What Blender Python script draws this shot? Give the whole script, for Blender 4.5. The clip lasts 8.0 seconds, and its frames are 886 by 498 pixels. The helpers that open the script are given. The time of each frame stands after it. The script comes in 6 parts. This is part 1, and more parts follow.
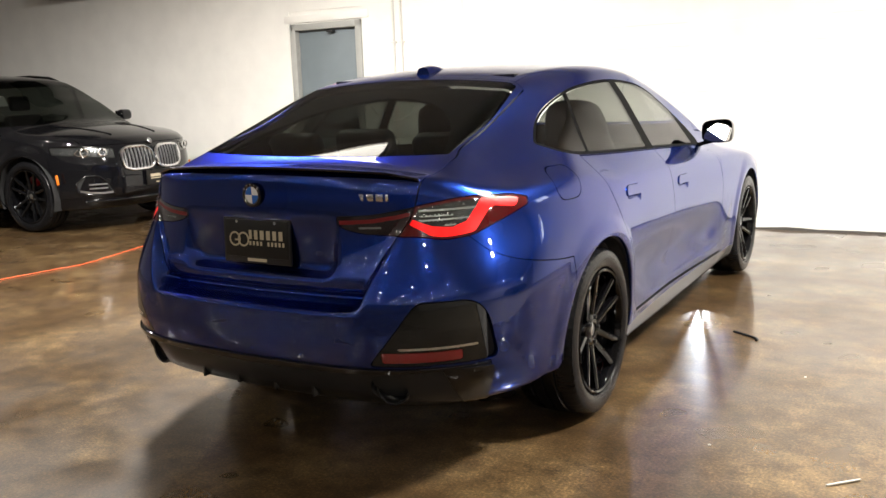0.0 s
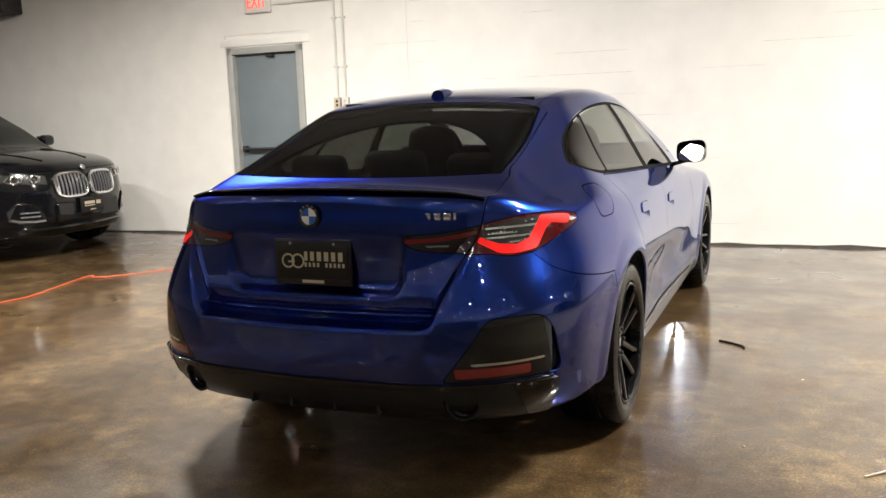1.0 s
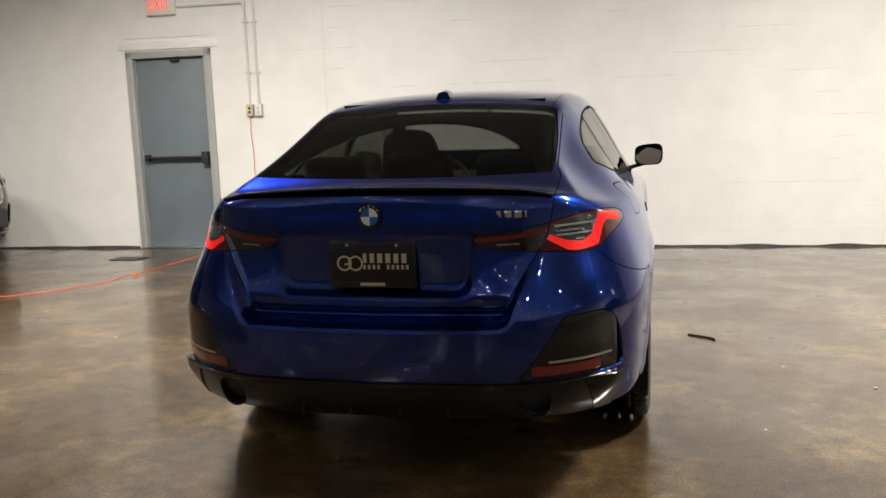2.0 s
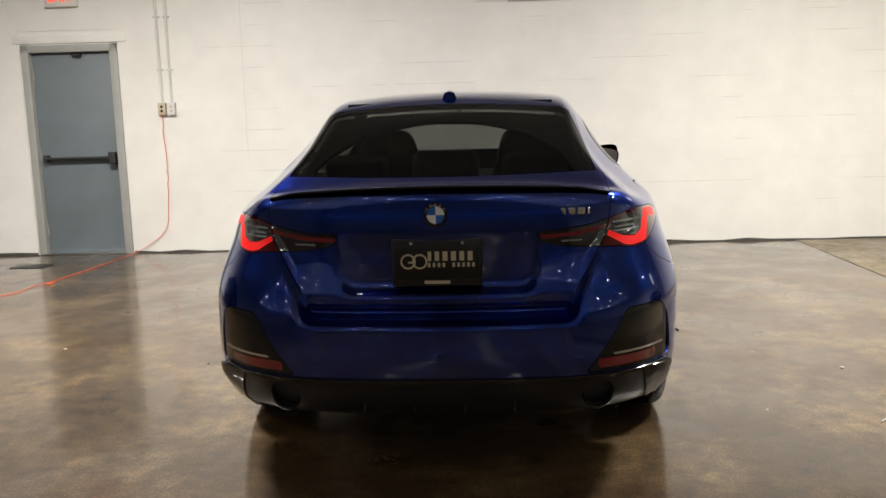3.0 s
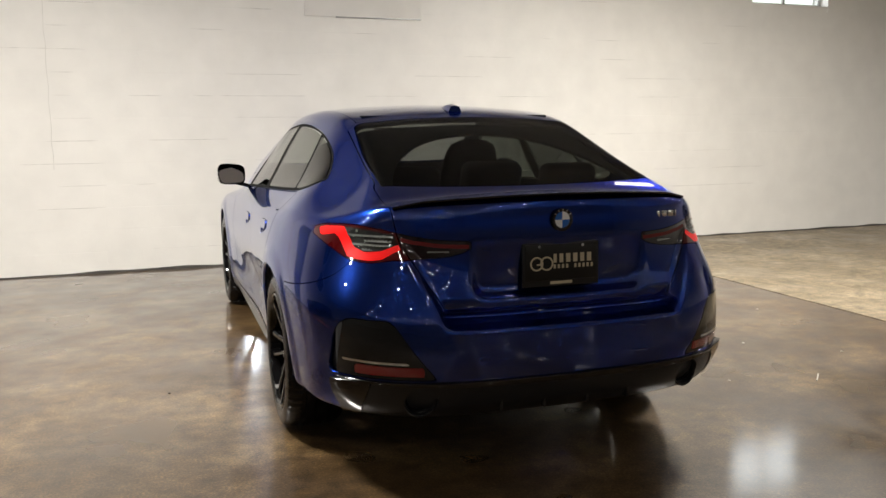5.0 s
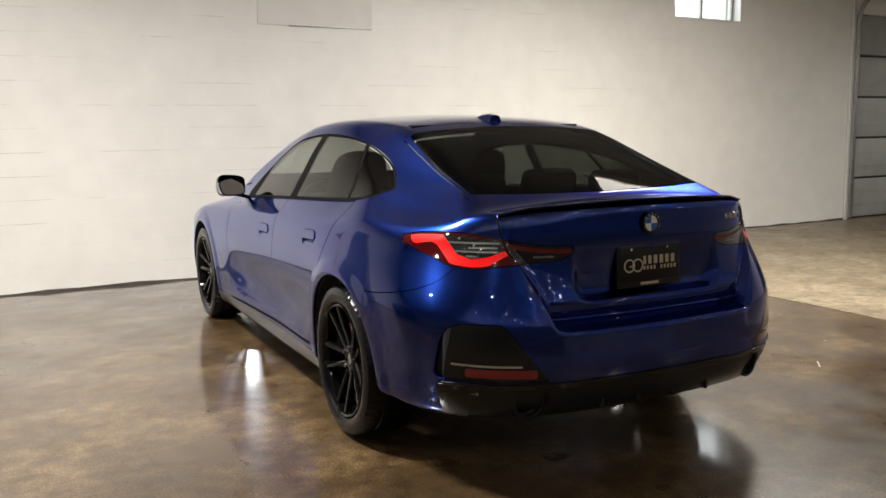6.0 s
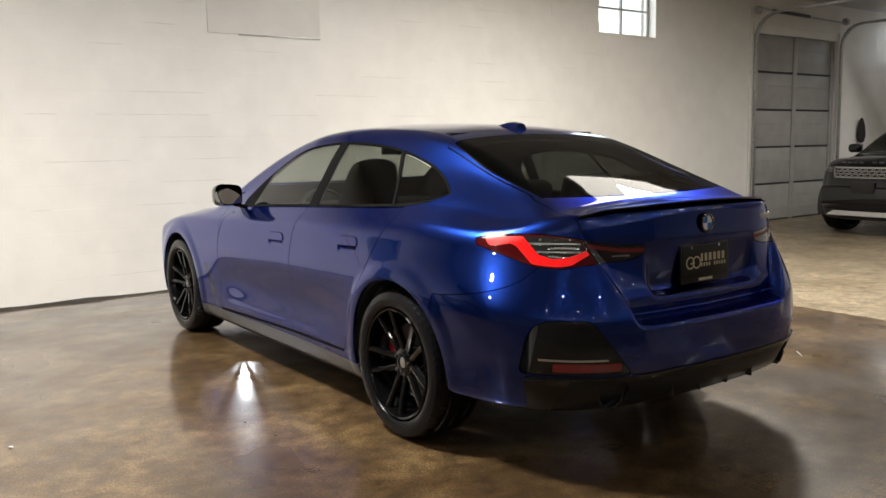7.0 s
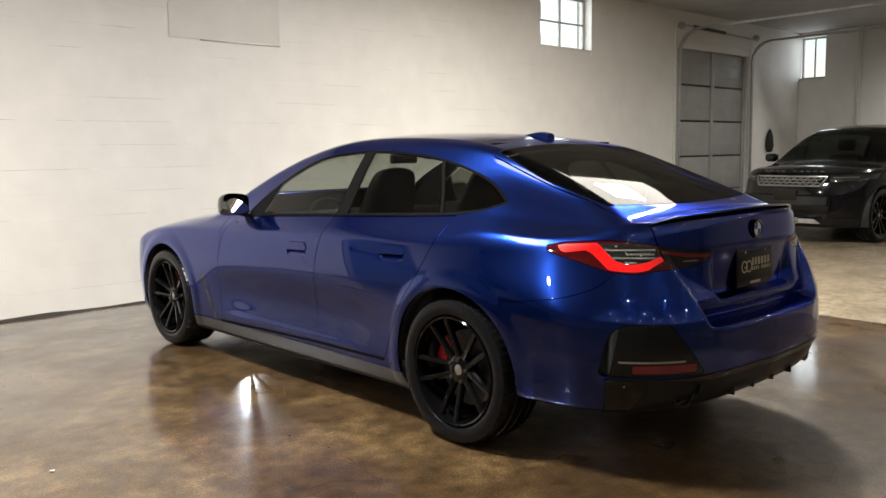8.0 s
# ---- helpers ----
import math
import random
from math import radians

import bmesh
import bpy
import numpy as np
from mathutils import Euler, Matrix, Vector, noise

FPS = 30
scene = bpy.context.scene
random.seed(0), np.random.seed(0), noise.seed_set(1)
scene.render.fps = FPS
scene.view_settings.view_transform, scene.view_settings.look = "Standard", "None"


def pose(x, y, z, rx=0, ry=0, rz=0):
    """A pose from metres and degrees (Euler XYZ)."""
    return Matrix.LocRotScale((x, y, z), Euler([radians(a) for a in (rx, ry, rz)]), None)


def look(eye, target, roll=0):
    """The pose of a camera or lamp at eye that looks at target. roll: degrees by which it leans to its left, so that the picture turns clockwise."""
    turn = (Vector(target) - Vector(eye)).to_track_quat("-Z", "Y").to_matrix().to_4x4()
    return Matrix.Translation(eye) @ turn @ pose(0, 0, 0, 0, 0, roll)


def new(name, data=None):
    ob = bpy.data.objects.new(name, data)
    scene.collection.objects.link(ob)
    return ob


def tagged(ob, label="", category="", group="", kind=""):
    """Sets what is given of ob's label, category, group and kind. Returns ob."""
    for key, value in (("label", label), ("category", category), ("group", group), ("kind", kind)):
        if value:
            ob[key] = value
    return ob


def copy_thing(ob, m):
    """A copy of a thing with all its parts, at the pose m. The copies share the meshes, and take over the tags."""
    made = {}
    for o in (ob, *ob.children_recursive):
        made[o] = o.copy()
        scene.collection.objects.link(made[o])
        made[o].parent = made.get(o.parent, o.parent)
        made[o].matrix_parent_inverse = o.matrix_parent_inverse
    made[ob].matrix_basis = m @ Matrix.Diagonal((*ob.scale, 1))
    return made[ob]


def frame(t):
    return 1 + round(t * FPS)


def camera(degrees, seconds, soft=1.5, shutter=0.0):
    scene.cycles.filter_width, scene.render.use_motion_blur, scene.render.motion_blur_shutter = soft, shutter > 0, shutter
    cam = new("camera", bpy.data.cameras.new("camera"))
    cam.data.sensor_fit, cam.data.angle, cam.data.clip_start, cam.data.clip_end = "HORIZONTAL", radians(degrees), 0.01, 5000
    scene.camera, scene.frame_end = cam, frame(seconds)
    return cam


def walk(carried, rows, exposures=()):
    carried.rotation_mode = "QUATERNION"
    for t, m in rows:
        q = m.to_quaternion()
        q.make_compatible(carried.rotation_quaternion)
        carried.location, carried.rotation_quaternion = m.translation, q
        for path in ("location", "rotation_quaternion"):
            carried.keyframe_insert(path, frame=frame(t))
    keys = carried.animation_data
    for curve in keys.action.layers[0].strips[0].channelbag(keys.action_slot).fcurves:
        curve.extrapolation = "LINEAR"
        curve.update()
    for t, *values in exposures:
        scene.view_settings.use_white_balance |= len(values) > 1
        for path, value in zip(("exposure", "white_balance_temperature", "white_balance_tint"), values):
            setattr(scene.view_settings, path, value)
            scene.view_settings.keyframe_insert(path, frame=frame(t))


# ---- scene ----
cam = camera(54.9, 8.0)

PATH = [
    (0, (2.012, -3.105, 1.287), (1.012, -1.412, 0.922), -2.0),
    (0.5, (1.798, -3.246, 1.304), (0.887, -1.5, 0.954), -1.8),
    (1, (1.543, -3.407, 1.293), (0.762, -1.593, 0.976), -2.1),
    (1.5, (1.223, -3.534, 1.283), (0.602, -1.658, 0.979), -2.0),
    (1.7, (1.079, -3.561, 1.27), (0.526, -1.662, 0.968), -2.0),
    (3, (0.189, -3.733, 1.281), (0.07, -1.76, 0.974), -1.5),
    (3.5, (-0.168, -3.763, 1.288), (-0.093, -1.787, 0.983), -1.3),
    (4, (-0.566, -3.77, 1.276), (-0.302, -1.809, 0.978), -0.9),
    (4.5, (-0.954, -3.734, 1.282), (-0.492, -1.809, 0.998), -0.5),
    (5.8, (-1.976, -3.491, 1.301), (-1.133, -1.699, 1.024), -0.9),
    (6, (-2.123, -3.426, 1.303), (-1.227, -1.658, 1.036), -0.9),
    (6.5, (-2.506, -3.284, 1.3), (-1.482, -1.585, 1.047), -0.8),
    (7, (-2.832, -3.122, 1.293), (-1.685, -1.501, 1.049), -1.0),
    (7.5, (-3.106, -2.907, 1.306), (-1.843, -1.374, 1.066), -1.1),
    (8, (-3.42, -2.701, 1.309), (-2.074, -1.239, 1.08), -0.8),
]
EXPOSURES = [(0, 0.58), (0.5, 0.48), (1, 0.18), (1.5, -0.1), (3, -0.28), (4.5, -0.32), (6, -0.28), (8, -0.22)]
walk(cam, [(t, look(eye, target, roll)) for t, eye, target, roll in PATH], EXPOSURES)
# ---- light ----
world = bpy.data.worlds.new("daylight")
scene.world = world
world.use_nodes = True
sky = world.node_tree.nodes.new("ShaderNodeTexSky")
sky.sky_type, sky.sun_disc, sky.sun_elevation, sky.sun_rotation = "NISHITA", False, radians(35), radians(40)
world.node_tree.links.new(sky.outputs["Color"], world.node_tree.nodes["Background"].inputs["Color"])
world.node_tree.nodes["Background"].inputs["Strength"].default_value = 0.15


def lamp(name, kind, place, target, energy, color, **settings):
    data = bpy.data.lights.new(name, kind)
    data.energy, data.color = energy, color
    for key, value in settings.items():
        if key == "size":
            data.size = value
        elif key == "size_y":
            data.shape, data.size_y = "RECTANGLE", value
        elif key == "radius":
            data.shadow_soft_size = value
        elif key == "cone":
            data.spot_size, data.spot_blend = value
    ob = new(name, data)
    ob.matrix_world = look(place, target)
    return ob


WARM, COOL = (1.0, 0.86, 0.68), (1.0, 0.96, 0.91)
CEIL = 3.45

# ---- materials ----
def material(name, color, rough=0.5, metal=0.0, coat=0.0, vary=0.0, scale=8.0, bump=0.0, bump_scale=60.0, rough_vary=0.0, hall=False, **extra):
    """A principled surface whose colour and gloss vary at two scales, with a fine relief."""
    m = bpy.data.materials.new(name)
    m.use_nodes = True
    nodes, links = m.node_tree.nodes, m.node_tree.links
    p = nodes["Principled BSDF"]
    p.inputs["Base Color"].default_value = (*color, 1)
    p.inputs["Roughness"].default_value = rough
    p.inputs["Metallic"].default_value = metal
    p.inputs["Coat Weight"].default_value = coat
    p.inputs["Coat Roughness"].default_value = 0.03
    for key, value in extra.items():
        p.inputs[key.replace("_", " ")].default_value = value
    if vary or bump or rough_vary:
        place = nodes.new("ShaderNodeNewGeometry" if hall else "ShaderNodeTexCoord").outputs["Position" if hall else "Object"]
    if vary or rough_vary:
        big, small = nodes.new("ShaderNodeTexNoise"), nodes.new("ShaderNodeTexNoise")
        for n, s in ((big, scale * 0.15), (small, scale)):
            n.inputs["Scale"].default_value, n.inputs["Detail"].default_value = s, 5
            links.new(place, n.inputs["Vector"])
        mean = nodes.new("ShaderNodeMath")
        mean.operation = "ADD"
        links.new(big.outputs["Fac"], mean.inputs[0])
        links.new(small.outputs["Fac"], mean.inputs[1])
    if vary:
        ramp = nodes.new("ShaderNodeMapRange")
        ramp.inputs["From Min"].default_value, ramp.inputs["From Max"].default_value = 0.7, 1.3
        ramp.inputs["To Min"].default_value, ramp.inputs["To Max"].default_value = 1 - vary, 1 + vary
        tint = nodes.new("ShaderNodeVectorMath")
        tint.operation = "SCALE"
        tint.inputs[0].default_value = color
        links.new(mean.outputs[0], ramp.inputs["Value"])
        links.new(ramp.outputs["Result"], tint.inputs["Scale"])
        links.new(tint.outputs["Vector"], p.inputs["Base Color"])
    if rough_vary:
        r = nodes.new("ShaderNodeMapRange")
        r.inputs["From Min"].default_value, r.inputs["From Max"].default_value = 0.7, 1.3
        r.inputs["To Min"].default_value, r.inputs["To Max"].default_value = max(rough - rough_vary, 0.01), rough + rough_vary
        links.new(mean.outputs[0], r.inputs["Value"])
        links.new(r.outputs["Result"], p.inputs["Roughness"])
    if bump:
        n, b = nodes.new("ShaderNodeTexNoise"), nodes.new("ShaderNodeBump")
        n.inputs["Scale"].default_value, n.inputs["Detail"].default_value = bump_scale, 6
        b.inputs["Strength"].default_value, b.inputs["Distance"].default_value = 1.0, bump
        links.new(place, n.inputs["Vector"])
        links.new(n.outputs["Fac"], b.inputs["Height"])
        links.new(b.outputs["Normal"], p.inputs["Normal"])
    return m


def glowing(name, color, strength):
    m = material(name, color, 0.3)
    p = m.node_tree.nodes["Principled BSDF"]
    p.inputs["Emission Color"].default_value, p.inputs["Emission Strength"].default_value = (*color, 1), strength
    return m


def tinted_glass(name, tint, rough=0.0, gloss_share=(0.9, 0.055)):
    """A thin pane: it lets tinted light straight through and mirrors by Fresnel."""
    m = bpy.data.materials.new(name)
    m.use_nodes = True
    nodes, links = m.node_tree.nodes, m.node_tree.links
    nodes.remove(nodes["Principled BSDF"])
    clear, gloss, mix, facing, power, share = (nodes.new(k) for k in ("ShaderNodeBsdfTransparent", "ShaderNodeBsdfGlossy", "ShaderNodeMixShader", "ShaderNodeLayerWeight", "ShaderNodeMath", "ShaderNodeMath"))
    clear.inputs["Color"].default_value = (*tint, 1)
    gloss.inputs["Roughness"].default_value = rough
    power.operation, share.operation = "POWER", "MULTIPLY_ADD"
    power.inputs[1].default_value, share.inputs[1].default_value, share.inputs[2].default_value = 5.0, *gloss_share
    links.new(facing.outputs["Facing"], power.inputs[0])
    links.new(power.outputs[0], share.inputs[0])
    links.new(share.outputs[0], mix.inputs["Fac"])
    links.new(clear.outputs["BSDF"], mix.inputs[1])
    links.new(gloss.outputs["BSDF"], mix.inputs[2])
    links.new(mix.outputs["Shader"], nodes["Material Output"].inputs["Surface"])
    return m


def floor_material(name, dark, mid, pale, rough, coat, seed):
    """Stained, sealed concrete: clouds of stain, pale scuffs, fine aggregate, uneven gloss."""
    m = material(name, mid, rough, coat=coat, Specular_IOR_Level=0.28)
    nodes, links = m.node_tree.nodes, m.node_tree.links
    p, place = nodes["Principled BSDF"], nodes.new("ShaderNodeTexCoord")
    shift = nodes.new("ShaderNodeMapping")
    shift.inputs["Location"].default_value = (seed, seed * 0.7, 0)
    links.new(place.outputs["Object"], shift.inputs["Vector"])

    def clouds(scale, detail=8, distort=0.6, stretch=(1, 1, 1)):
        n = nodes.new("ShaderNodeTexNoise")
        s = nodes.new("ShaderNodeMapping")
        s.inputs["Scale"].default_value = stretch
        links.new(shift.outputs["Vector"], s.inputs["Vector"])
        links.new(s.outputs["Vector"], n.inputs["Vector"])
        n.inputs["Scale"].default_value, n.inputs["Detail"].default_value = scale, detail
        n.inputs["Roughness"].default_value, n.inputs["Distortion"].default_value = 0.65, distort
        return n.outputs["Fac"]

    def ramp(value, stops):
        r = nodes.new("ShaderNodeValToRGB")
        while len(r.color_ramp.elements) < len(stops):
            r.color_ramp.elements.new(0.5)
        for e, (at, c) in zip(r.color_ramp.elements, stops):
            e.position, e.color = at, (*c, 1)
        links.new(value, r.inputs["Fac"])
        return r.outputs["Color"]

    def mixed(kind, fac, a, b):
        x = nodes.new("ShaderNodeMix")
        x.data_type, x.blend_type = "RGBA", kind
        x.inputs["Factor"].default_value = fac if isinstance(fac, float) else 0.5
        if not isinstance(fac, float):
            links.new(fac, x.inputs["Factor"])
        links.new(a, x.inputs["A"])
        links.new(b, x.inputs["B"])
        return x.outputs["Result"]

    base = ramp(clouds(1.8, 8, 0.0), [(0.25, dark), (0.5, mid), (0.75, pale)])
    fine = ramp(clouds(11, 8, 0.0), [(0.32, (0.5, 0.5, 0.5)), (0.68, (1.55, 1.52, 1.45))])
    grit = ramp(clouds(95, 4, 0), [(0.34, (0.58, 0.58, 0.58)), (0.52, (1.0, 1.0, 1.0)), (0.68, (1.9, 1.85, 1.75))])
    color = mixed("MULTIPLY", 1.0, mixed("MULTIPLY", 1.0, base, fine), grit)
    links.new(color, p.inputs["Base Color"])
    gloss = nodes.new("ShaderNodeMapRange")
    gloss.inputs["From Min"].default_value, gloss.inputs["From Max"].default_value = 0.35, 0.7
    gloss.inputs["To Min"].default_value, gloss.inputs["To Max"].default_value = rough * 0.8, rough * 1.5
    links.new(clouds(1.6, 2, 0.0), gloss.inputs["Value"])
    links.new(gloss.outputs["Result"], p.inputs["Roughness"])
    bump = nodes.new("ShaderNodeBump")
    bump.inputs["Strength"].default_value, bump.inputs["Distance"].default_value = 0.4, 0.0016
    links.new(clouds(75, 4, 0), bump.inputs["Height"])
    links.new(bump.outputs["Normal"], p.inputs["Normal"])
    ripple = nodes.new("ShaderNodeBump")
    ripple.inputs["Strength"].default_value, ripple.inputs["Distance"].default_value = 0.55, 0.0006
    links.new(clouds(38, 3, 0), ripple.inputs["Height"])
    links.new(ripple.outputs["Normal"], p.inputs["Coat Normal"])
    coat_gloss = nodes.new("ShaderNodeMapRange")
    coat_gloss.inputs["From Min"].default_value, coat_gloss.inputs["From Max"].default_value = 0.25, 0.8
    coat_gloss.inputs["To Min"].default_value, coat_gloss.inputs["To Max"].default_value = 0.080, 0.105
    links.new(clouds(0.9, 1, 0.0), coat_gloss.inputs["Value"])
    links.new(coat_gloss.outputs["Result"], p.inputs["Coat Roughness"])
    return m


PAINT_WALL = material("white wall paint", (0.80, 0.78, 0.74), 0.5, vary=0.05, scale=4, bump=0.0008, bump_scale=70, rough_vary=0.1, hall=True)
PAINT_CEIL = material("grey ceiling paint", (0.47, 0.47, 0.47), 0.8, vary=0.1, scale=3)
FLOOR = floor_material("brown stained concrete", (0.036, 0.021, 0.010), (0.072, 0.044, 0.020), (0.185, 0.124, 0.060), 0.34, 0.9, 3.0)
FLOOR_DUSTY = floor_material("dusty tan concrete", (0.120, 0.095, 0.062), (0.185, 0.150, 0.103), (0.265, 0.220, 0.158), 0.5, 0.15, 11.0)
BLUE = material("blue metallic paint", (0.005, 0.023, 0.172), 0.25, metal=0.95, coat=1.0, Coat_IOR=1.5, Coat_Roughness=0.018, Specular_Tint=(0.3, 0.42, 0.9, 1))
BLACK_GLOSS = material("gloss black", (0.005, 0.005, 0.006), 0.12, coat=1.0, Specular_IOR_Level=0.1)
BLACK_PAINT = material("black car paint", (0.004, 0.004, 0.005), 0.15, coat=0.6, Specular_IOR_Level=0.1)
BLACK_SATIN = material("satin black plastic", (0.011, 0.011, 0.012), 0.33, Specular_IOR_Level=0.35, vary=0.15, scale=30, bump=0.0003, bump_scale=400)
BLACK_TRIM = material("smooth black trim", (0.008, 0.008, 0.008), 0.22, coat=0.38, Specular_IOR_Level=0.2, vary=0.15, scale=30)
DARK_GLOSS = material("black window trim and sill shade", (0.005, 0.005, 0.005), 0.6, Specular_IOR_Level=0.03)
SKIRT = material("dark grey skirt plastic", (0.05, 0.052, 0.06), 0.3, coat=0.4, vary=0.1, scale=20)
DARK_TRIM = material("dark trim", (0.012, 0.012, 0.013), 0.7, vary=0.2, scale=20)
RUBBER = material("tyre rubber", (0.006, 0.006, 0.007), 0.22, Specular_IOR_Level=0.18, vary=0.2, scale=25, bump=0.0004, bump_scale=200)
CHROME = material("chrome", (0.75, 0.75, 0.76), 0.08, metal=1.0)
ALUMINIUM = material("satin aluminium", (0.55, 0.55, 0.56), 0.3, metal=1.0)
WHEEL_BLACK = material("gloss black wheel paint", (0.003, 0.003, 0.0035), 0.06, coat=0.35, Specular_IOR_Level=0.12)
STEEL = material("brake steel", (0.12, 0.12, 0.125), 0.35, metal=1.0, vary=0.2, scale=40)
RED_CALIPER = material("red caliper paint", (0.25, 0.006, 0.009), 0.3, coat=0.6)
RED_LENS = material("red lamp lens", (0.065, 0.002, 0.003), 0.06, coat=1.0)
# unlit guide; a low glow stands in for red passed and returned by the lens
RED_GLOW = glowing("red light guide with added glow", (1.0, 0.004, 0.004), 0.2)
SMOKED_LENS = material("smoked lamp lens", (0.010, 0.003, 0.004), 0.05, coat=1.0)
CLEAR_LENS = material("clear ribbed lens", (0.035, 0.038, 0.038), 0.12, metal=0.5, coat=1.0, bump=0.001, bump_scale=500)
LENS_RIB = material("pale lens rib", (0.30, 0.32, 0.31), 0.2, metal=0.6, coat=1.0)
LINING = material("grey cloth lining", (0.012, 0.012, 0.012), 0.9, vary=0.1, scale=60)
RED_DIM = glowing("dim red light guide, faintly glowing", (0.12, 0.003, 0.004), 0.05)
REFLECTOR = material("red reflector", (0.18, 0.004, 0.008), 0.15, coat=1.0, bump=0.0006, bump_scale=900)
PLATE_BLACK = material("black plate print", (0.012, 0.011, 0.010), 0.4, Specular_IOR_Level=0.25)
PLATE_GOLD = material("pale gold print", (0.48, 0.41, 0.29), 0.4)
BADGE_BLUE = material("badge blue", (0.02, 0.12, 0.45), 0.2, coat=1.0)
BADGE_WHITE = material("badge white", (0.75, 0.76, 0.78), 0.2, coat=1.0)
SEAT = material("black leather", (0.012, 0.012, 0.013), 0.5, vary=0.2, scale=30, bump=0.0005, bump_scale=250)
TINT_REAR = tinted_glass("dark tinted rear glass", (0.13, 0.14, 0.13), 0.0, (0.45, 0.025))
TINT = tinted_glass("tinted privacy glass", (0.25, 0.27, 0.24))
TINT_LIGHT = tinted_glass("tinted front glass", (0.34, 0.37, 0.33))
SHADE = tinted_glass("shaded windscreen glass", (0.20, 0.22, 0.21))
CLEAR = tinted_glass("clear glass", (0.95, 0.97, 0.96))
MIRROR = material("mirror glass", (0.85, 0.86, 0.87), 0.01, metal=1.0)
DOOR_GREY = material("blue-grey door paint", (0.16, 0.19, 0.21), 0.4, vary=0.08, scale=4, bump=0.0004, bump_scale=90)
FRAME_GREY = material("pale frame paint", (0.36, 0.36, 0.34), 0.45, vary=0.08, scale=8)
GALV = material("galvanised steel", (0.42, 0.42, 0.42), 0.45, metal=0.8, vary=0.2, scale=25)
CONDUIT = material("painted conduit", (0.66, 0.65, 0.61), 0.4, vary=0.06, scale=12)
DOOR_STEEL = material("painted door sections", (0.33, 0.325, 0.31), 0.45, vary=0.15, scale=4, bump=0.0005, bump_scale=60)
DARK_STEEL = material("dark steel", (0.05, 0.05, 0.05), 0.5, metal=0.6, vary=0.25, scale=15)
ORANGE = material("orange cord jacket", (0.75, 0.12, 0.03), 0.45)
CREAM = material("cream plastic", (0.55, 0.47, 0.33), 0.4)
SIGN_WHITE = material("white sign housing", (0.7, 0.68, 0.64), 0.4)
SIGN_RED = glowing("lit red sign letters", (1.0, 0.10, 0.06), 1.2)
LAMP_GLOW = glowing("lit lamp lens", (1.0, 0.95, 0.86), 150.0)
WALL_GREY = material("unseen wall, darkened for reflections", (0.30, 0.29, 0.28), 0.7, vary=0.15, scale=3)
HEAD_GLOW = glowing("lit headlight lens", (0.95, 0.97, 1.0), 8.0)
MORTAR = material("grey mortar line", (0.56, 0.54, 0.50), 0.7, vary=0.2, scale=20)
LITTER = material("white scrap", (0.55, 0.52, 0.47), 0.6)
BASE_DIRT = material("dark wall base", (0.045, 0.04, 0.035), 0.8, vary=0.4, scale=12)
BRUSHED = material("silver skid plate", (0.45, 0.45, 0.45), 0.35, metal=0.8, vary=0.1, scale=20)
ORANGE_LENS = material("amber marker lens", (0.8, 0.2, 0.02), 0.2, coat=1.0)

# ---- mesh tools ----
def mesh_object(name, verts, faces, mat, normals=None, smooth=True):
    data = bpy.data.meshes.new(name)
    data.from_pydata([tuple(v) for v in np.asarray(verts, float).tolist()], [], [tuple(f) for f in np.asarray(faces).tolist()] if isinstance(faces, np.ndarray) else faces)
    data.materials.append(mat)
    data.polygons.foreach_set("use_smooth", [smooth] * len(data.polygons))
    if normals is not None:
        data.normals_split_custom_set_from_vertices([tuple(n) for n in np.asarray(normals, float).tolist()])
    data.update()
    return new(name, data)


def part(name, bm, mat, parent=None, label="", smooth=35):
    """Links a bmesh as one mesh object under a thing or a part; edges sharper than smooth degrees stay sharp."""
    data = bpy.data.meshes.new(name)
    bm.normal_update()
    for f in bm.faces:
        f.smooth = smooth > 0
    for e in bm.edges:
        e.smooth = len(e.link_faces) == 2 and e.calc_face_angle(0) < radians(smooth)
    bm.to_mesh(data)
    bm.free()
    data.materials.append(mat)
    ob = new(name, data)
    if parent is not None:
        ob.parent = parent
    if label:
        tagged(ob, label)
    return ob


def thing(name, label, category, place=None, group="", kind=""):
    ob = new(name)
    ob.empty_display_size = 0.1
    if place is not None:
        ob.matrix_world = place
    return tagged(ob, label, category, group, kind)


def box(bm, lo, hi, bevel=0.0, m=None, segments=2):
    made = bmesh.ops.create_cube(bm, size=1)["verts"]
    for v in made:
        v.co = Vector([a + (b - a) * (c + 0.5) for a, b, c in zip(lo, hi, v.co)])
    if bevel:
        edges = list({e for v in made for e in v.link_edges})
        made = bmesh.ops.bevel(bm, geom=edges, offset=bevel, segments=segments, affect="EDGES", profile=0.5)["verts"]
    if m is not None:
        bmesh.ops.transform(bm, matrix=m, verts=list(made))
    return bm


def boxed(lo, hi, bevel=0.0, m=None):
    return box(bmesh.new(), lo, hi, bevel, m)


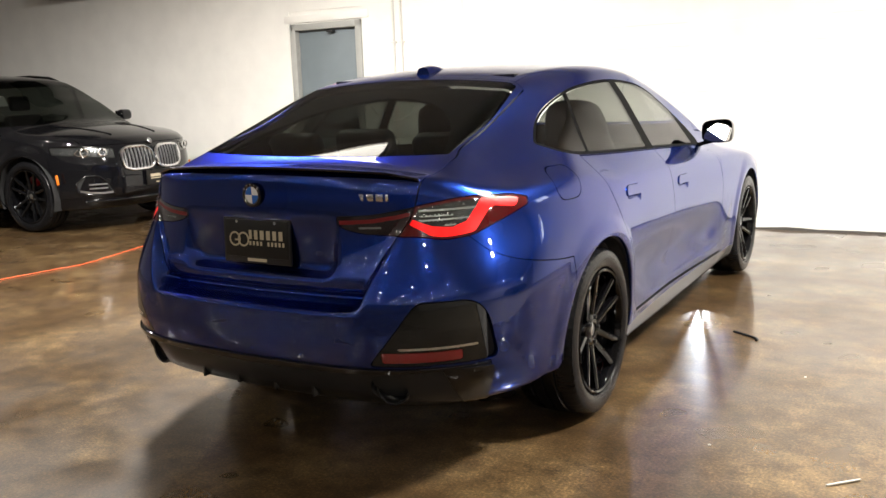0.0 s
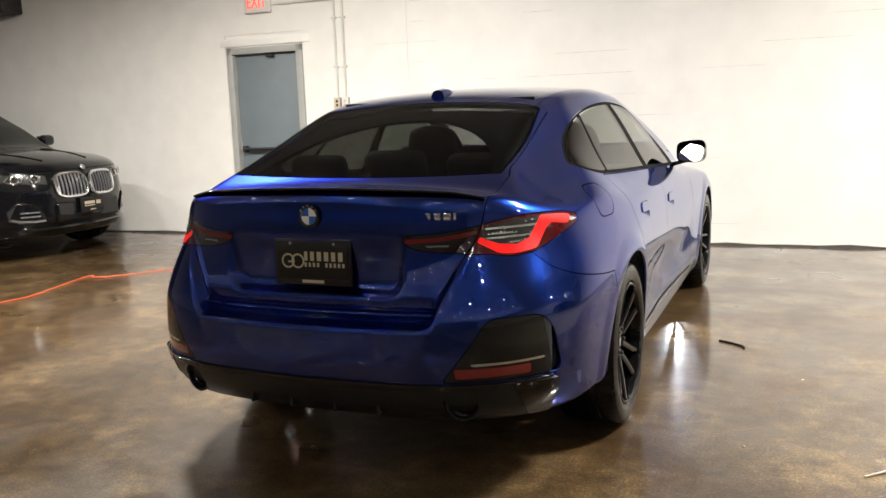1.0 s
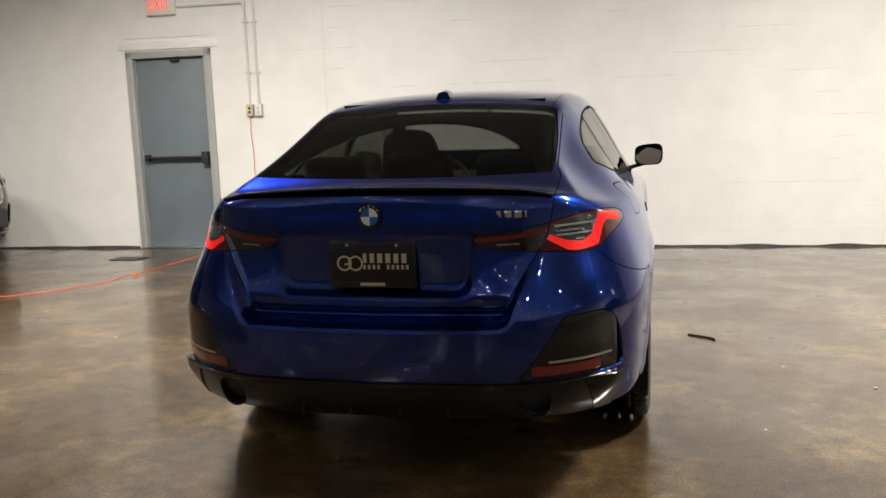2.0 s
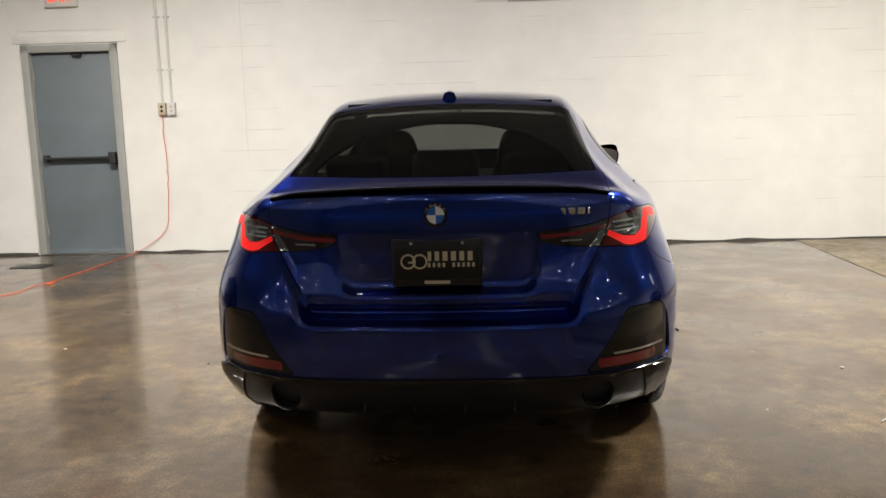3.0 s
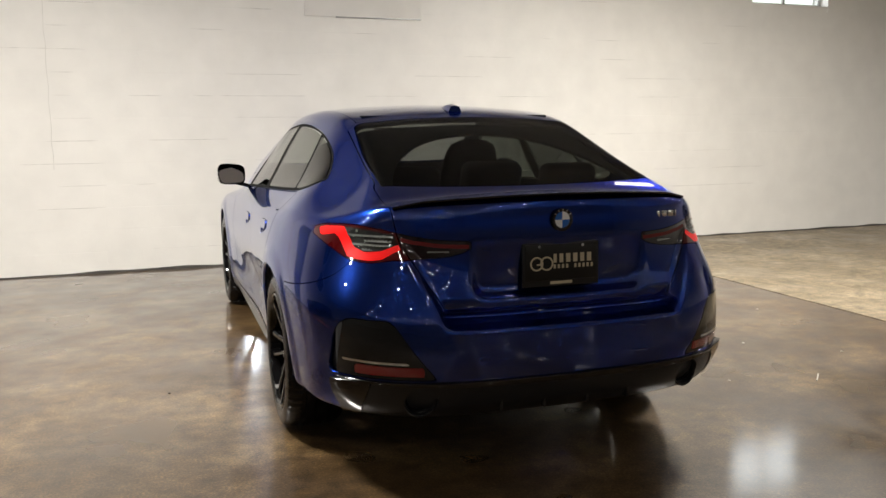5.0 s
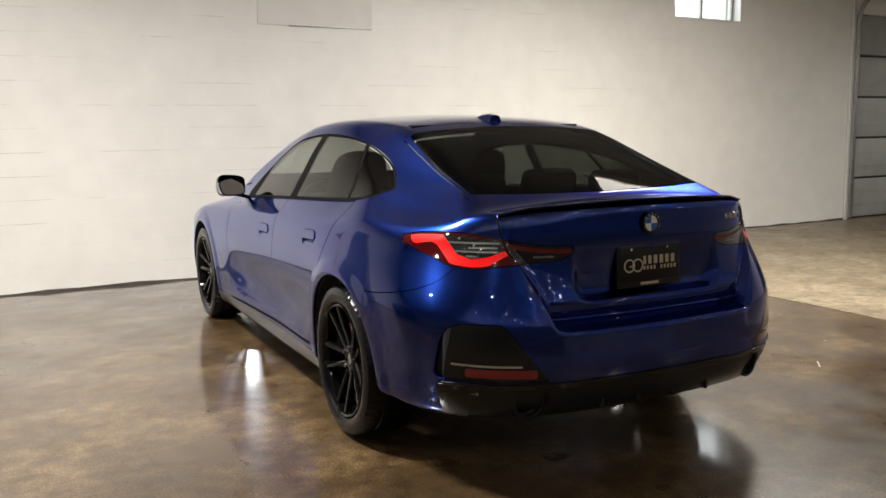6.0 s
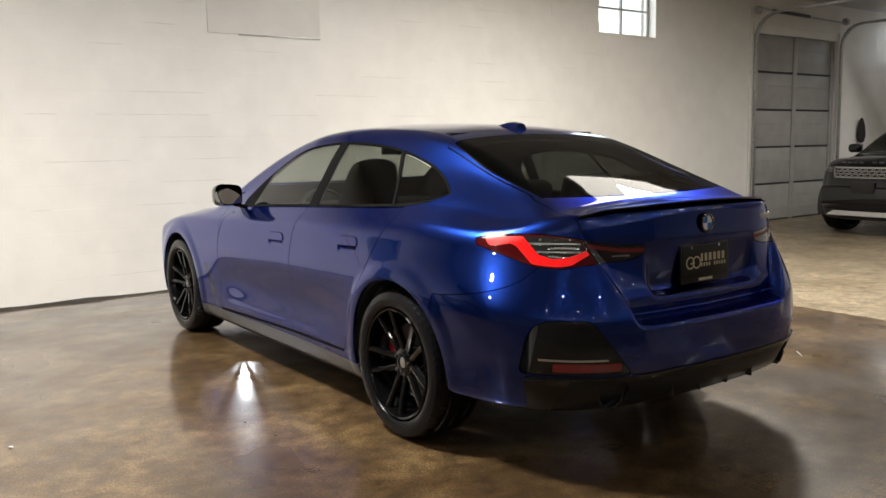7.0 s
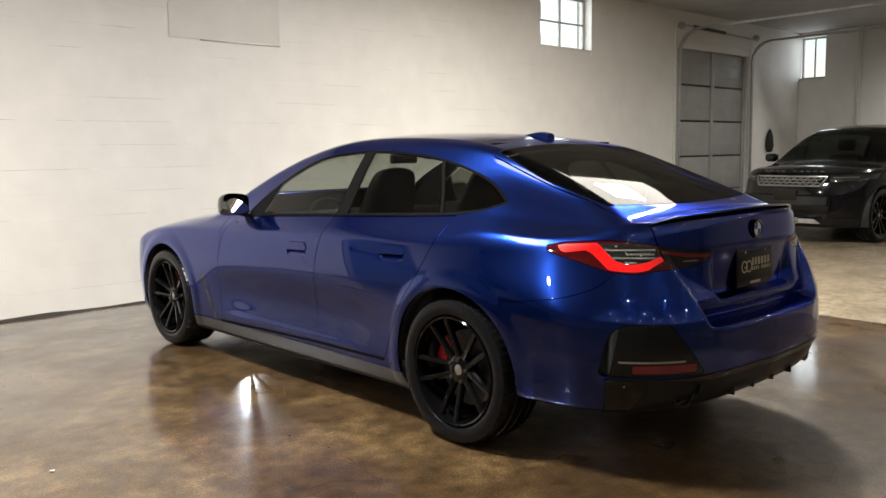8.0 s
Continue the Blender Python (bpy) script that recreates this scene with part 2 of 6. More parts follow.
def tube(bm, points, radius, sides=10, closed=False, caps=True):
    """A round bar along points, with one radius or one each."""
    points = [Vector(p) for p in points]
    n, rings = len(points), []
    side = None
    for i, p in enumerate(points):
        a, b = points[i - 1 if closed or i else 0], points[(i + 1) % n if closed or i < n - 1 else i]
        ahead = (b - a).normalized()
        if side is None:
            side = ahead.orthogonal().normalized()
        side = (side - ahead * side.dot(ahead)).normalized()
        up = ahead.cross(side)
        r = radius[i] if isinstance(radius, (list, tuple)) else radius
        rings.append([bm.verts.new(p + r * (math.cos(t) * side + math.sin(t) * up)) for t in (2 * math.pi * k / sides for k in range(sides))])
    for i in range(n if closed else n - 1):
        a, b = rings[i], rings[(i + 1) % n]
        for k in range(sides):
            bm.faces.new((a[k], a[(k + 1) % sides], b[(k + 1) % sides], b[k]))
    if caps and not closed:
        bm.faces.new(rings[0][::-1])
        bm.faces.new(rings[-1])
    return bm


def tubed(points, radius, sides=10, closed=False):
    return tube(bmesh.new(), points, radius, sides, closed)


def lathe(profile, sides=48, axis="x", closed=False):
    """A turned body: profile of (along, radius) round an axis."""
    bm, rings = bmesh.new(), []
    for a, r in profile:
        ring = []
        for k in range(sides):
            t = 2 * math.pi * k / sides
            c, s = r * math.cos(t), r * math.sin(t)
            ring.append(bm.verts.new((a, c, s) if axis == "x" else (c, a, s) if axis == "y" else (c, s, a)))
        rings.append(ring)
    for i in range(len(rings) if closed else len(rings) - 1):
        a, b = rings[i], rings[(i + 1) % len(rings)]
        for k in range(sides):
            bm.faces.new((a[k], a[(k + 1) % sides], b[(k + 1) % sides], b[k]))
    bmesh.ops.recalc_face_normals(bm, faces=bm.faces)
    return bm


def sweep(path, section, closed_section=True):
    """A section of (across, up) carried along a path of (place, across, up)."""
    bm, rings = bmesh.new(), []
    for place, across, up in path:
        rings.append([bm.verts.new(Vector(place) + Vector(across) * a + Vector(up) * u) for a, u in section])
    count = len(section)
    for a, b in zip(rings, rings[1:]):
        for k in range(count if closed_section else count - 1):
            bm.faces.new((a[k], a[(k + 1) % count], b[(k + 1) % count], b[k]))
    if closed_section:
        bm.faces.new(rings[0][::-1])
        bm.faces.new(rings[-1])
    bmesh.ops.recalc_face_normals(bm, faces=bm.faces)
    return bm


def prism(outline, depth, m, bevel=0.0):
    """A flat outline of (x, y) given a depth along z, laid by the pose m."""
    bm = bmesh.new()
    low = [bm.verts.new((x, y, 0)) for x, y in outline]
    face = bm.faces.new(low)
    top = bmesh.ops.extrude_face_region(bm, geom=[face])["geom"]
    up = [g for g in top if isinstance(g, bmesh.types.BMVert)]
    bmesh.ops.translate(bm, vec=(0, 0, depth), verts=up)
    if bevel:
        edges = [e for e in bm.edges if all(v in up for v in e.verts)]
        bmesh.ops.bevel(bm, geom=edges, offset=bevel, segments=2, affect="EDGES", profile=0.5)
    bmesh.ops.recalc_face_normals(bm, faces=bm.faces)
    bmesh.ops.transform(bm, matrix=m, verts=bm.verts)
    return bm


def lettering(text, size, depth, m, mat, name, parent=None, spacing=1.0, width=None):
    """Letters in the built-in font as a mesh, centred on the pose m, drawn to a width where one is given."""
    curve = bpy.data.curves.new(name, "FONT")
    curve.body, curve.size, curve.extrude, curve.align_x, curve.align_y, curve.space_character = text, size, depth, "CENTER", "CENTER", spacing
    temp = bpy.data.objects.new(name, curve)
    scene.collection.objects.link(temp)
    data = bpy.data.meshes.new_from_object(temp.evaluated_get(bpy.context.evaluated_depsgraph_get()))
    bpy.data.objects.remove(temp)
    if width:
        xs = [v.co.x for v in data.vertices]
        k, mid = width / (max(xs) - min(xs)), (max(xs) + min(xs)) / 2
        for v in data.vertices:
            v.co.x = (v.co.x - mid) * k
    data.transform(m)
    data.materials.clear()
    data.materials.append(mat)
    ob = new(name, data)
    if parent is not None:
        ob.parent = parent
    return ob


def spline(*knots):
    """A smooth curve through (x, y) knots that never overshoots; it stays level outside them."""
    x, y = (np.array(c, float) for c in zip(*knots))
    h, d = np.diff(x), np.diff(y) / np.diff(x)
    m = np.r_[d[0], np.zeros(len(x) - 2), d[-1]]
    for i in range(1, len(x) - 1):
        if d[i - 1] * d[i] > 0:
            a, b = 2 * h[i] + h[i - 1], h[i] + 2 * h[i - 1]
            m[i] = (a + b) / (a / d[i - 1] + b / d[i])

    def at(v):
        v = np.clip(np.asarray(v, float), x[0], x[-1])
        i = np.clip(np.searchsorted(x, v) - 1, 0, len(h) - 1)
        t = (v - x[i]) / h[i]
        return y[i] * (1 + 2 * t) * (1 - t) ** 2 + h[i] * m[i] * t * (1 - t) ** 2 + y[i + 1] * t * t * (3 - 2 * t) + h[i] * m[i + 1] * t * t * (t - 1)

    return at


def fair(*knots):
    """The smoothest curve through (x, y) knots (a natural cubic); level outside them."""
    x, y = (np.array(c, float) for c in zip(*knots))
    h, n = np.diff(x), len(x)
    a, b = np.eye(n), np.zeros(n)
    for i in range(1, n - 1):
        a[i, i - 1 : i + 2] = h[i - 1], 2 * (h[i - 1] + h[i]), h[i]
        b[i] = 6 * ((y[i + 1] - y[i]) / h[i] - (y[i] - y[i - 1]) / h[i - 1])
    m = np.linalg.solve(a, b)

    def at(v):
        v = np.clip(np.asarray(v, float), x[0], x[-1])
        i = np.clip(np.searchsorted(x, v) - 1, 0, n - 2)
        p, q = x[i + 1] - v, v - x[i]
        return (m[i] * p**3 + m[i + 1] * q**3) / (6 * h[i]) + (y[i] / h[i] - m[i] * h[i] / 6) * p + (y[i + 1] / h[i] - m[i + 1] * h[i] / 6) * q

    return at


def smax(a, b, k):
    h = np.maximum(k - np.abs(a - b), 0) / k
    return np.maximum(a, b) + h * h * k / 4


def surface(f, origin, step):
    """The surface f = 0 of a field sampled on a lattice: places, normals and triangles."""
    inside = f < 0
    nx, ny, nz = f.shape
    count = np.zeros((nx - 1, ny - 1, nz - 1), np.int8)
    for dx in (0, 1):
        for dy in (0, 1):
            for dz in (0, 1):
                count += inside[dx : nx - 1 + dx, dy : ny - 1 + dy, dz : nz - 1 + dz]
    cell = np.argwhere((count > 0) & (count < 8))
    index = np.full(count.shape, -1, np.int32)
    index[tuple(cell.T)] = np.arange(len(cell))
    total, hits = np.zeros((len(cell), 3)), np.zeros(len(cell))
    for axis in range(3):
        o1, o2 = [a for a in range(3) if a != axis]
        for d1 in (0, 1):
            for d2 in (0, 1):
                lo = cell.copy()
                lo[:, o1] += d1
                lo[:, o2] += d2
                hi = lo.copy()
                hi[:, axis] += 1
                a, b = f[tuple(lo.T)], f[tuple(hi.T)]
                ok = (a < 0) != (b < 0)
                t = np.where(ok, a / np.where(ok, a - b, 1), 0)
                total += np.where(ok[:, None], lo + t[:, None] * np.eye(3)[axis], 0)
                hits += ok
    v = total / hits[:, None]

    def sample(p):
        p = np.clip(p, 0, np.array(f.shape) - 1.001)
        i = p.astype(int)
        w = p - i
        out = 0
        for dx in (0, 1):
            for dy in (0, 1):
                for dz in (0, 1):
                    out = out + f[i[:, 0] + dx, i[:, 1] + dy, i[:, 2] + dz] * np.abs(1 - dx - w[:, 0]) * np.abs(1 - dy - w[:, 1]) * np.abs(1 - dz - w[:, 2])
        return out

    def slope(p, e):
        return np.stack([(sample(p + e * d) - sample(p - e * d)) / (2 * e) for d in np.eye(3)], 1)

    for _ in range(2):
        g = slope(v, 0.5)
        v = v - np.clip(sample(v) / np.maximum((g * g).sum(1), 1e-6 * step * step), -0.7, 0.7)[:, None] * g
    n = slope(v, 0.9)
    n /= np.linalg.norm(n, axis=1, keepdims=True) + 1e-12
    tris = []
    for axis in range(3):
        o1, o2 = (axis + 1) % 3, (axis + 2) % 3
        cut = [slice(1, -1)] * 3
        cut[axis] = slice(0, -1)
        a = inside[tuple(cut)]
        up = list(cut)
        up[axis] = slice(1, None)
        b = inside[tuple(up)]
        edge = np.argwhere(a != b)
        if not len(edge):
            continue
        flip = a[tuple(edge.T)]
        edge = edge + [0 if k == axis else 1 for k in range(3)]
        quad = []
        for d1, d2 in ((-1, -1), (0, -1), (0, 0), (-1, 0)):
            c = edge.copy()
            c[:, o1] += d1
            c[:, o2] += d2
            quad.append(index[tuple(c.T)])
        q = np.stack(quad, 1)
        q = np.where(flip[:, None], q, q[:, ::-1])
        tris += [q[:, [0, 1, 2]], q[:, [0, 2, 3]]]
    return v * step + origin, n, np.concatenate(tris)


def used(v, n, f):
    keep = np.zeros(len(v), bool)
    keep[f.ravel()] = True
    to = np.cumsum(keep) - 1
    return v[keep], n[keep], to[f]


def split(mesh, g):
    """Cuts a triangle mesh along g = 0: the part where g < 0 and the part where g > 0."""
    v, n, f = mesh
    if not len(f):
        return mesh, mesh
    g = np.where(np.abs(g) < 1e-9, 1e-9, g)
    neg = g[f] < 0
    c = neg.sum(1)
    mixed = (c == 1) | (c == 2)
    m, mn = f[mixed], neg[mixed]
    lone = np.where(mn.sum(1) == 1, mn.argmax(1), (~mn).argmax(1))
    r = np.arange(len(m))
    a, b, d = m[r, lone], m[r, (lone + 1) % 3], m[r, (lone + 2) % 3]
    pairs = np.sort(np.concatenate([np.stack([a, b], 1), np.stack([a, d], 1)]), 1)
    uniq, where = np.unique(pairs, axis=0, return_inverse=True)
    where = where.ravel()
    t = (g[uniq[:, 0]] / (g[uniq[:, 0]] - g[uniq[:, 1]]))[:, None]
    nv = v[uniq[:, 0]] * (1 - t) + v[uniq[:, 1]] * t
    nn = n[uniq[:, 0]] * (1 - t) + n[uniq[:, 1]] * t
    nn /= np.linalg.norm(nn, axis=1, keepdims=True) + 1e-12
    p, q = where[: len(m)] + len(v), where[len(m) :] + len(v)
    v2, n2 = np.concatenate([v, nv]), np.concatenate([n, nn])
    tip, base = np.stack([a, p, q], 1), np.concatenate([np.stack([p, b, d], 1), np.stack([p, d, q], 1)])
    tip_neg = g[a] < 0
    base_neg = np.concatenate([~tip_neg, ~tip_neg])
    low = np.concatenate([f[c == 3], tip[tip_neg], base[base_neg]])
    high = np.concatenate([f[c == 0], tip[~tip_neg], base[~base_neg]])
    return used(v2, n2, low), used(v2, n2, high)


def panel(name, mesh, mat, parent, depth=0.012, label="", lift=0.0):
    """A sheet of the body as a part, its edges turned in by depth."""
    v, n, f = mesh
    if not len(f):
        return None
    if callable(lift):
        v = v + n * lift(v)[:, None]
        flat = np.cross(v[f[:, 1]] - v[f[:, 0]], v[f[:, 2]] - v[f[:, 0]])
        n = np.zeros_like(v)
        for k in range(3):
            np.add.at(n, f[:, k], flat)
        n /= np.linalg.norm(n, axis=1, keepdims=True) + 1e-12
    else:
        v = v + n * lift
    if depth:
        e = np.sort(np.concatenate([f[:, [0, 1]], f[:, [1, 2]], f[:, [2, 0]]]), 1)
        way = np.concatenate([f[:, [0, 1]], f[:, [1, 2]], f[:, [2, 0]]])
        uniq, first, count = np.unique(e, axis=0, return_index=True, return_counts=True)
        rim = way[first[count == 1]]
        ids, where = np.unique(rim.ravel(), return_inverse=True)
        where = where.reshape(-1, 2)
        out = np.zeros((len(ids), 3))
        side = np.cross(v[rim[:, 1]] - v[rim[:, 0]], n[rim[:, 0]])
        for k in (0, 1):
            np.add.at(out, where[:, k], side)
        out /= np.linalg.norm(out, axis=1, keepdims=True) + 1e-12
        k = len(v)
        soft = out + 0.6 * n[ids]
        soft /= np.linalg.norm(soft, axis=1, keepdims=True) + 1e-12
        edge_v = np.concatenate([v[ids], v[ids] - n[ids] * depth])
        edge_n = np.concatenate([soft, out])
        a, b = where[:, 0] + k, where[:, 1] + k
        c, d = b + len(ids), a + len(ids)
        f = np.concatenate([f, np.stack([b, a, d], 1), np.stack([b, d, c], 1)])
        v, n = np.concatenate([v, edge_v]), np.concatenate([n, edge_n])
    ob = mesh_object(name, v, f, mat, n)
    ob.parent = parent
    if label:
        tagged(ob, label)
    return ob


def along(points, p, q):
    """The distance of (p, q) from a broken line of points."""
    best = np.full(np.shape(p), 9.0)
    for (x0, y0), (x1, y1) in zip(points, points[1:]):
        dx, dy = x1 - x0, y1 - y0
        t = np.clip(((p - x0) * dx + (q - y0) * dy) / (dx * dx + dy * dy), 0, 1)
        best = np.minimum(best, np.hypot(p - x0 - t * dx, q - y0 - t * dy))
    return best

# ---- the hall ----
def wall_y(x):
    """The long wall runs almost across the car."""
    return 4.64 + 0.022 * x


WALL_TURN = math.degrees(math.atan(0.022))
WEST, EAST, SOUTH = -12.0, 13.0, -18.0


def wall_pose(x, z=0.0):
    """A place on the long wall's face: x along it, z up, y into it."""
    return pose(x, wall_y(x), z, 0, 0, WALL_TURN)


def structure(ob, label, category):
    return tagged(ob, label, category, kind="structure")


floor = structure(part("floor", boxed((WEST - 0.3, SOUTH - 0.3, -0.2), (3.125, 5.4, 0.0)), FLOOR, smooth=0), "brown stained and sealed concrete floor, glossy and mottled", "floor")
floor_east = structure(part("floor_slab", boxed((3.14, SOUTH - 0.3, -0.2), (EAST + 0.3, 5.4, 0.001)), FLOOR_DUSTY, smooth=0), "tan dusty concrete floor slab beside the sealed floor", "floor")
structure(part("floor_joint", boxed((3.115, SOUTH, -0.2), (3.145, 5.2, -0.006)), BASE_DIRT, smooth=0), "dark joint between two concrete floor slabs", "floor joint")

DOOR_W, DOOR_E, DOOR_TOP = -4.345, -3.475, 2.03
WIN_W, WIN_E, WIN_LOW, WIN_TOP = 5.23, 6.33, 2.66, 3.36
GAR_W, GAR_E, GAR_TOP = 8.60, 10.96, 2.88


def long_wall():
    """Painted block wall with the door, the window and the roll-up door cut through it."""
    xs = [WEST - 0.3, DOOR_W, DOOR_E, WIN_W, WIN_E, GAR_W, GAR_E, EAST + 0.3]
    bm = bmesh.new()
    for i, (a, b) in enumerate(zip(xs, xs[1:])):
        gaps = {1: (0, DOOR_TOP), 3: (WIN_LOW, WIN_TOP), 5: (0, GAR_TOP)}
        lo, hi = gaps.get(i, (CEIL, CEIL))
        for z0, z1 in ((0, lo), (hi, CEIL)):
            if z1 - z0 > 0.01:
                made = bmesh.ops.create_cube(bm, size=1)["verts"]
                for v in made:
                    x = a + (b - a) * (v.co.x + 0.5)
                    v.co = Vector((x, wall_y(x) + 0.012 + 0.25 * (v.co.y + 0.5), z0 + (z1 - z0) * (v.co.z + 0.5)))
    return part("wall_north", bm, PAINT_WALL, smooth=0)


wall_north = structure(long_wall(), "white painted concrete block wall, unevenly lit", "wall")
structure(part("wall_east", boxed((EAST, SOUTH, 0), (EAST + 0.25, 4.0, CEIL)), PAINT_WALL, smooth=0), "white painted wall of the hall", "wall")
wall_e = bmesh.new()
for y0, y1, z0, z1 in ((4.0, 4.42, 0, CEIL), (4.42, 4.92, 0, 2.58), (4.42, 4.92, 3.36, CEIL)):
    box(wall_e, (EAST, y0, z0), (EAST + 0.25, y1, z1))
structure(part("wall_east_end", wall_e, PAINT_WALL, smooth=0), "white painted end wall with a small window", "wall")
# two unseen walls close the hall; their dark grey keeps car reflections dark
structure(part("wall_west", boxed((WEST - 0.25, SOUTH, 0), (WEST, 4.35, CEIL)), WALL_GREY, smooth=0), "unseen side wall closing the hall, coloured dark for dark reflections", "wall")
structure(part("wall_south", boxed((WEST, SOUTH - 0.25, 0), (EAST, SOUTH, CEIL)), WALL_GREY, smooth=0), "unseen rear wall closing the hall, coloured dark for dark reflections", "wall")
structure(part("ceiling", boxed((WEST - 0.3, SOUTH - 0.3, CEIL), (EAST + 0.3, 5.3, CEIL + 0.2)), PAINT_CEIL, smooth=0), "grey painted flat ceiling", "ceiling")

# ---- the blue car ----
def shape_field(spec, step):
    """A car body as the space inside its side, top, rear, front and bottom surfaces, rounded into one another."""
    xs = np.arange(-spec["half"] - 3 * step, spec["half"] + 3.5 * step, step)
    ys = np.arange(spec["back"] - 3 * step, spec["nose"] + 3.5 * step, step)
    zs = np.arange(spec["low"] - 3 * step, spec["high"] + 3.5 * step, step)
    ax = np.abs(xs)
    w = np.empty((len(ys), len(zs)))
    heights, widths = [c(ys) for c, _ in spec["ribs"]], [c(ys) for _, c in spec["ribs"]]
    for j in range(len(ys)):
        knots = sorted((heights[k][j], widths[k][j]) for k in range(len(heights)))
        w[j] = spline(*knots)(zs)
    w += spec["side_relief"](ys[:, None], zs[None, :])
    wy, wz = np.gradient(w, step)
    side = (ax[:, None, None] - w[None]) / np.sqrt(1 + wy**2 + wz**2)[None]
    top = spec["top"](ys)[None, :] - spec["crown"](ys)[None, :] * ax[:, None] ** 2
    tx, ty = np.gradient(top, step)
    roof = (zs[None, None, :] - top[:, :, None]) / np.sqrt(1 + tx**2 + ty**2)[:, :, None]
    f = smax(side, roof, spec["edge"])
    for key, sign in (("rear", 1), ("front", -1)):
        r = spec[key](ax[:, None], zs[None, :])
        rx, rz = np.gradient(r, step)
        f = smax(f, sign * (r[:, None, :] - ys[None, :, None]) / np.sqrt(1 + rx**2 + rz**2)[:, None, :], spec["corner"])
    f = smax(f, (spec["floor"](ys)[None, :, None] - zs[None, None, :]) + 0 * f, 0.03)
    return f.astype(np.float32), np.array([xs[0], ys[0], zs[0]])


def bell(v, mid, half):
    return np.clip(1 - ((v - mid) / half) ** 2, 0, None) ** 2


def step_up(v, a, b):
    t = np.clip((v - a) / (b - a), 0, 1)
    return t * t * (3 - 2 * t)


def coupe_spec():
    level = lambda z: spline((-2, z), (5, z))  # noqa: E731
    ribs = [
        (level(0.12), spline((-1.1, 0.80), (5, 0.80))),
        (level(0.20), spline((-1.1, 0.835), (0, 0.85), (2.9, 0.85), (3.7, 0.82))),
        (level(0.285), spline((-1.1, 0.846), (-0.6, 0.854), (0, 0.885), (1.2, 0.846), (2.9, 0.88), (3.4, 0.86), (3.7, 0.81))),
        (level(0.45), spline((-1.1, 0.866), (-0.6, 0.872), (0, 0.912), (0.6, 0.870), (1.2, 0.852), (1.8, 0.862), (2.9, 0.898), (3.4, 0.87), (3.7, 0.81))),
        (level(0.68), spline((-1.1, 0.872), (-0.4, 0.896), (0, 0.914), (0.6, 0.894), (1.3, 0.882), (2.9, 0.896), (3.4, 0.86), (3.7, 0.78))),
        (spline((-1, 0.90), (-0.4, 0.90), (0, 0.885), (1, 0.865), (2, 0.835), (3, 0.80), (3.7, 0.70)), spline((-1.1, 0.74), (-0.46, 0.838), (-0.1, 0.88), (0.5, 0.878), (1.5, 0.868), (2.9, 0.868), (3.4, 0.82), (3.7, 0.73))),
        (spline((-1, 1.0), (-0.5, 1.01), (-0.1, 1.045), (0.3, 1.005), (1, 0.98), (1.6, 0.955), (2.1, 0.925), (3, 0.87), (3.7, 0.76)), spline((-1.1, 0.62), (-0.6, 0.665), (-0.3, 0.70), (0.0, 0.748), (0.4, 0.783), (1.0, 0.800), (1.7, 0.798), (2.2, 0.775), (3, 0.76), (3.7, 0.60))),
        (spline((-1, 1.10), (-0.5, 1.12), (0.3, 1.28), (0.8, 1.315), (1.2, 1.29), (1.7, 1.14), (2.2, 1.04), (3.7, 1.0)), spline((-1.1, 0.50), (-0.6, 0.555), (-0.2, 0.565), (0.3, 0.585), (0.9, 0.605), (1.3, 0.625), (1.7, 0.675), (2.2, 0.72), (3.7, 0.5))),
        (spline((-2, 1.5), (5, 1.5)), spline((-1.1, 0.36), (0.3, 0.40), (0.9, 0.42), (1.7, 0.45), (3.7, 0.4))),
    ]

    def relief(y, z):
        out = 0.010 * bell(np.hypot(y, z - 0.335), 0.40, 0.07) + 0.010 * bell(np.hypot(y - 2.856, z - 0.335), 0.40, 0.07)
        doors = step_up(y, 0.45, 0.8) * step_up(-y, -2.3, -1.9)
        out -= 0.010 * doors * bell(z, 0.47, 0.16)
        out += 0.004 * doors * bell(z, 0.30, 0.05)
        return out + 0 * (y + z)

    tail = spline((0.12, -0.70), (0.2, -0.84), (0.27, -0.95), (0.34, -1.015), (0.42, -1.045), (0.50, -1.058), (0.600, -1.060), (0.612, -1.050), (0.624, -0.962), (0.645, -0.950), (0.658, -0.980), (0.70, -0.985), (0.74, -0.972), (0.86, -0.955), (0.93, -0.952), (1.0, -0.945), (1.05, -0.95), (1.12, -0.94))
    smooth_tail = spline((0.12, -0.70), (0.2, -0.84), (0.27, -0.95), (0.34, -1.015), (0.42, -1.045), (0.52, -1.058), (0.62, -1.05), (0.72, -1.022), (0.82, -0.985), (0.92, -0.955), (1.0, -0.945), (1.05, -0.95), (1.12, -0.94))
    sweep_in = fair((0, 0), (0.25, 0.010), (0.5, 0.048), (0.65, 0.122), (0.76, 0.236), (0.85, 0.41), (0.91, 0.64), (0.97, 1.1), (1.1, 2.4))

    def rear(x, z):
        tuck = 1 + 0.09 * step_up(z, 0.62, 0.95)
        flow = step_up(x - 0.425 - 0.45 * (z - 0.6), -0.02, 0.03)
        out = tail(z) * (1 - flow) + smooth_tail(z) * flow + sweep_in(x * tuck)
        edge = 0.325 - 0.5 * np.maximum(0.745 - z, 0)
        plate = step_up(edge - x, -0.03, 0.03) * step_up(z, 0.692, 0.716) * np.clip((0.895 - z) / 0.17, 0, 1)
        return out + 0.046 * plate

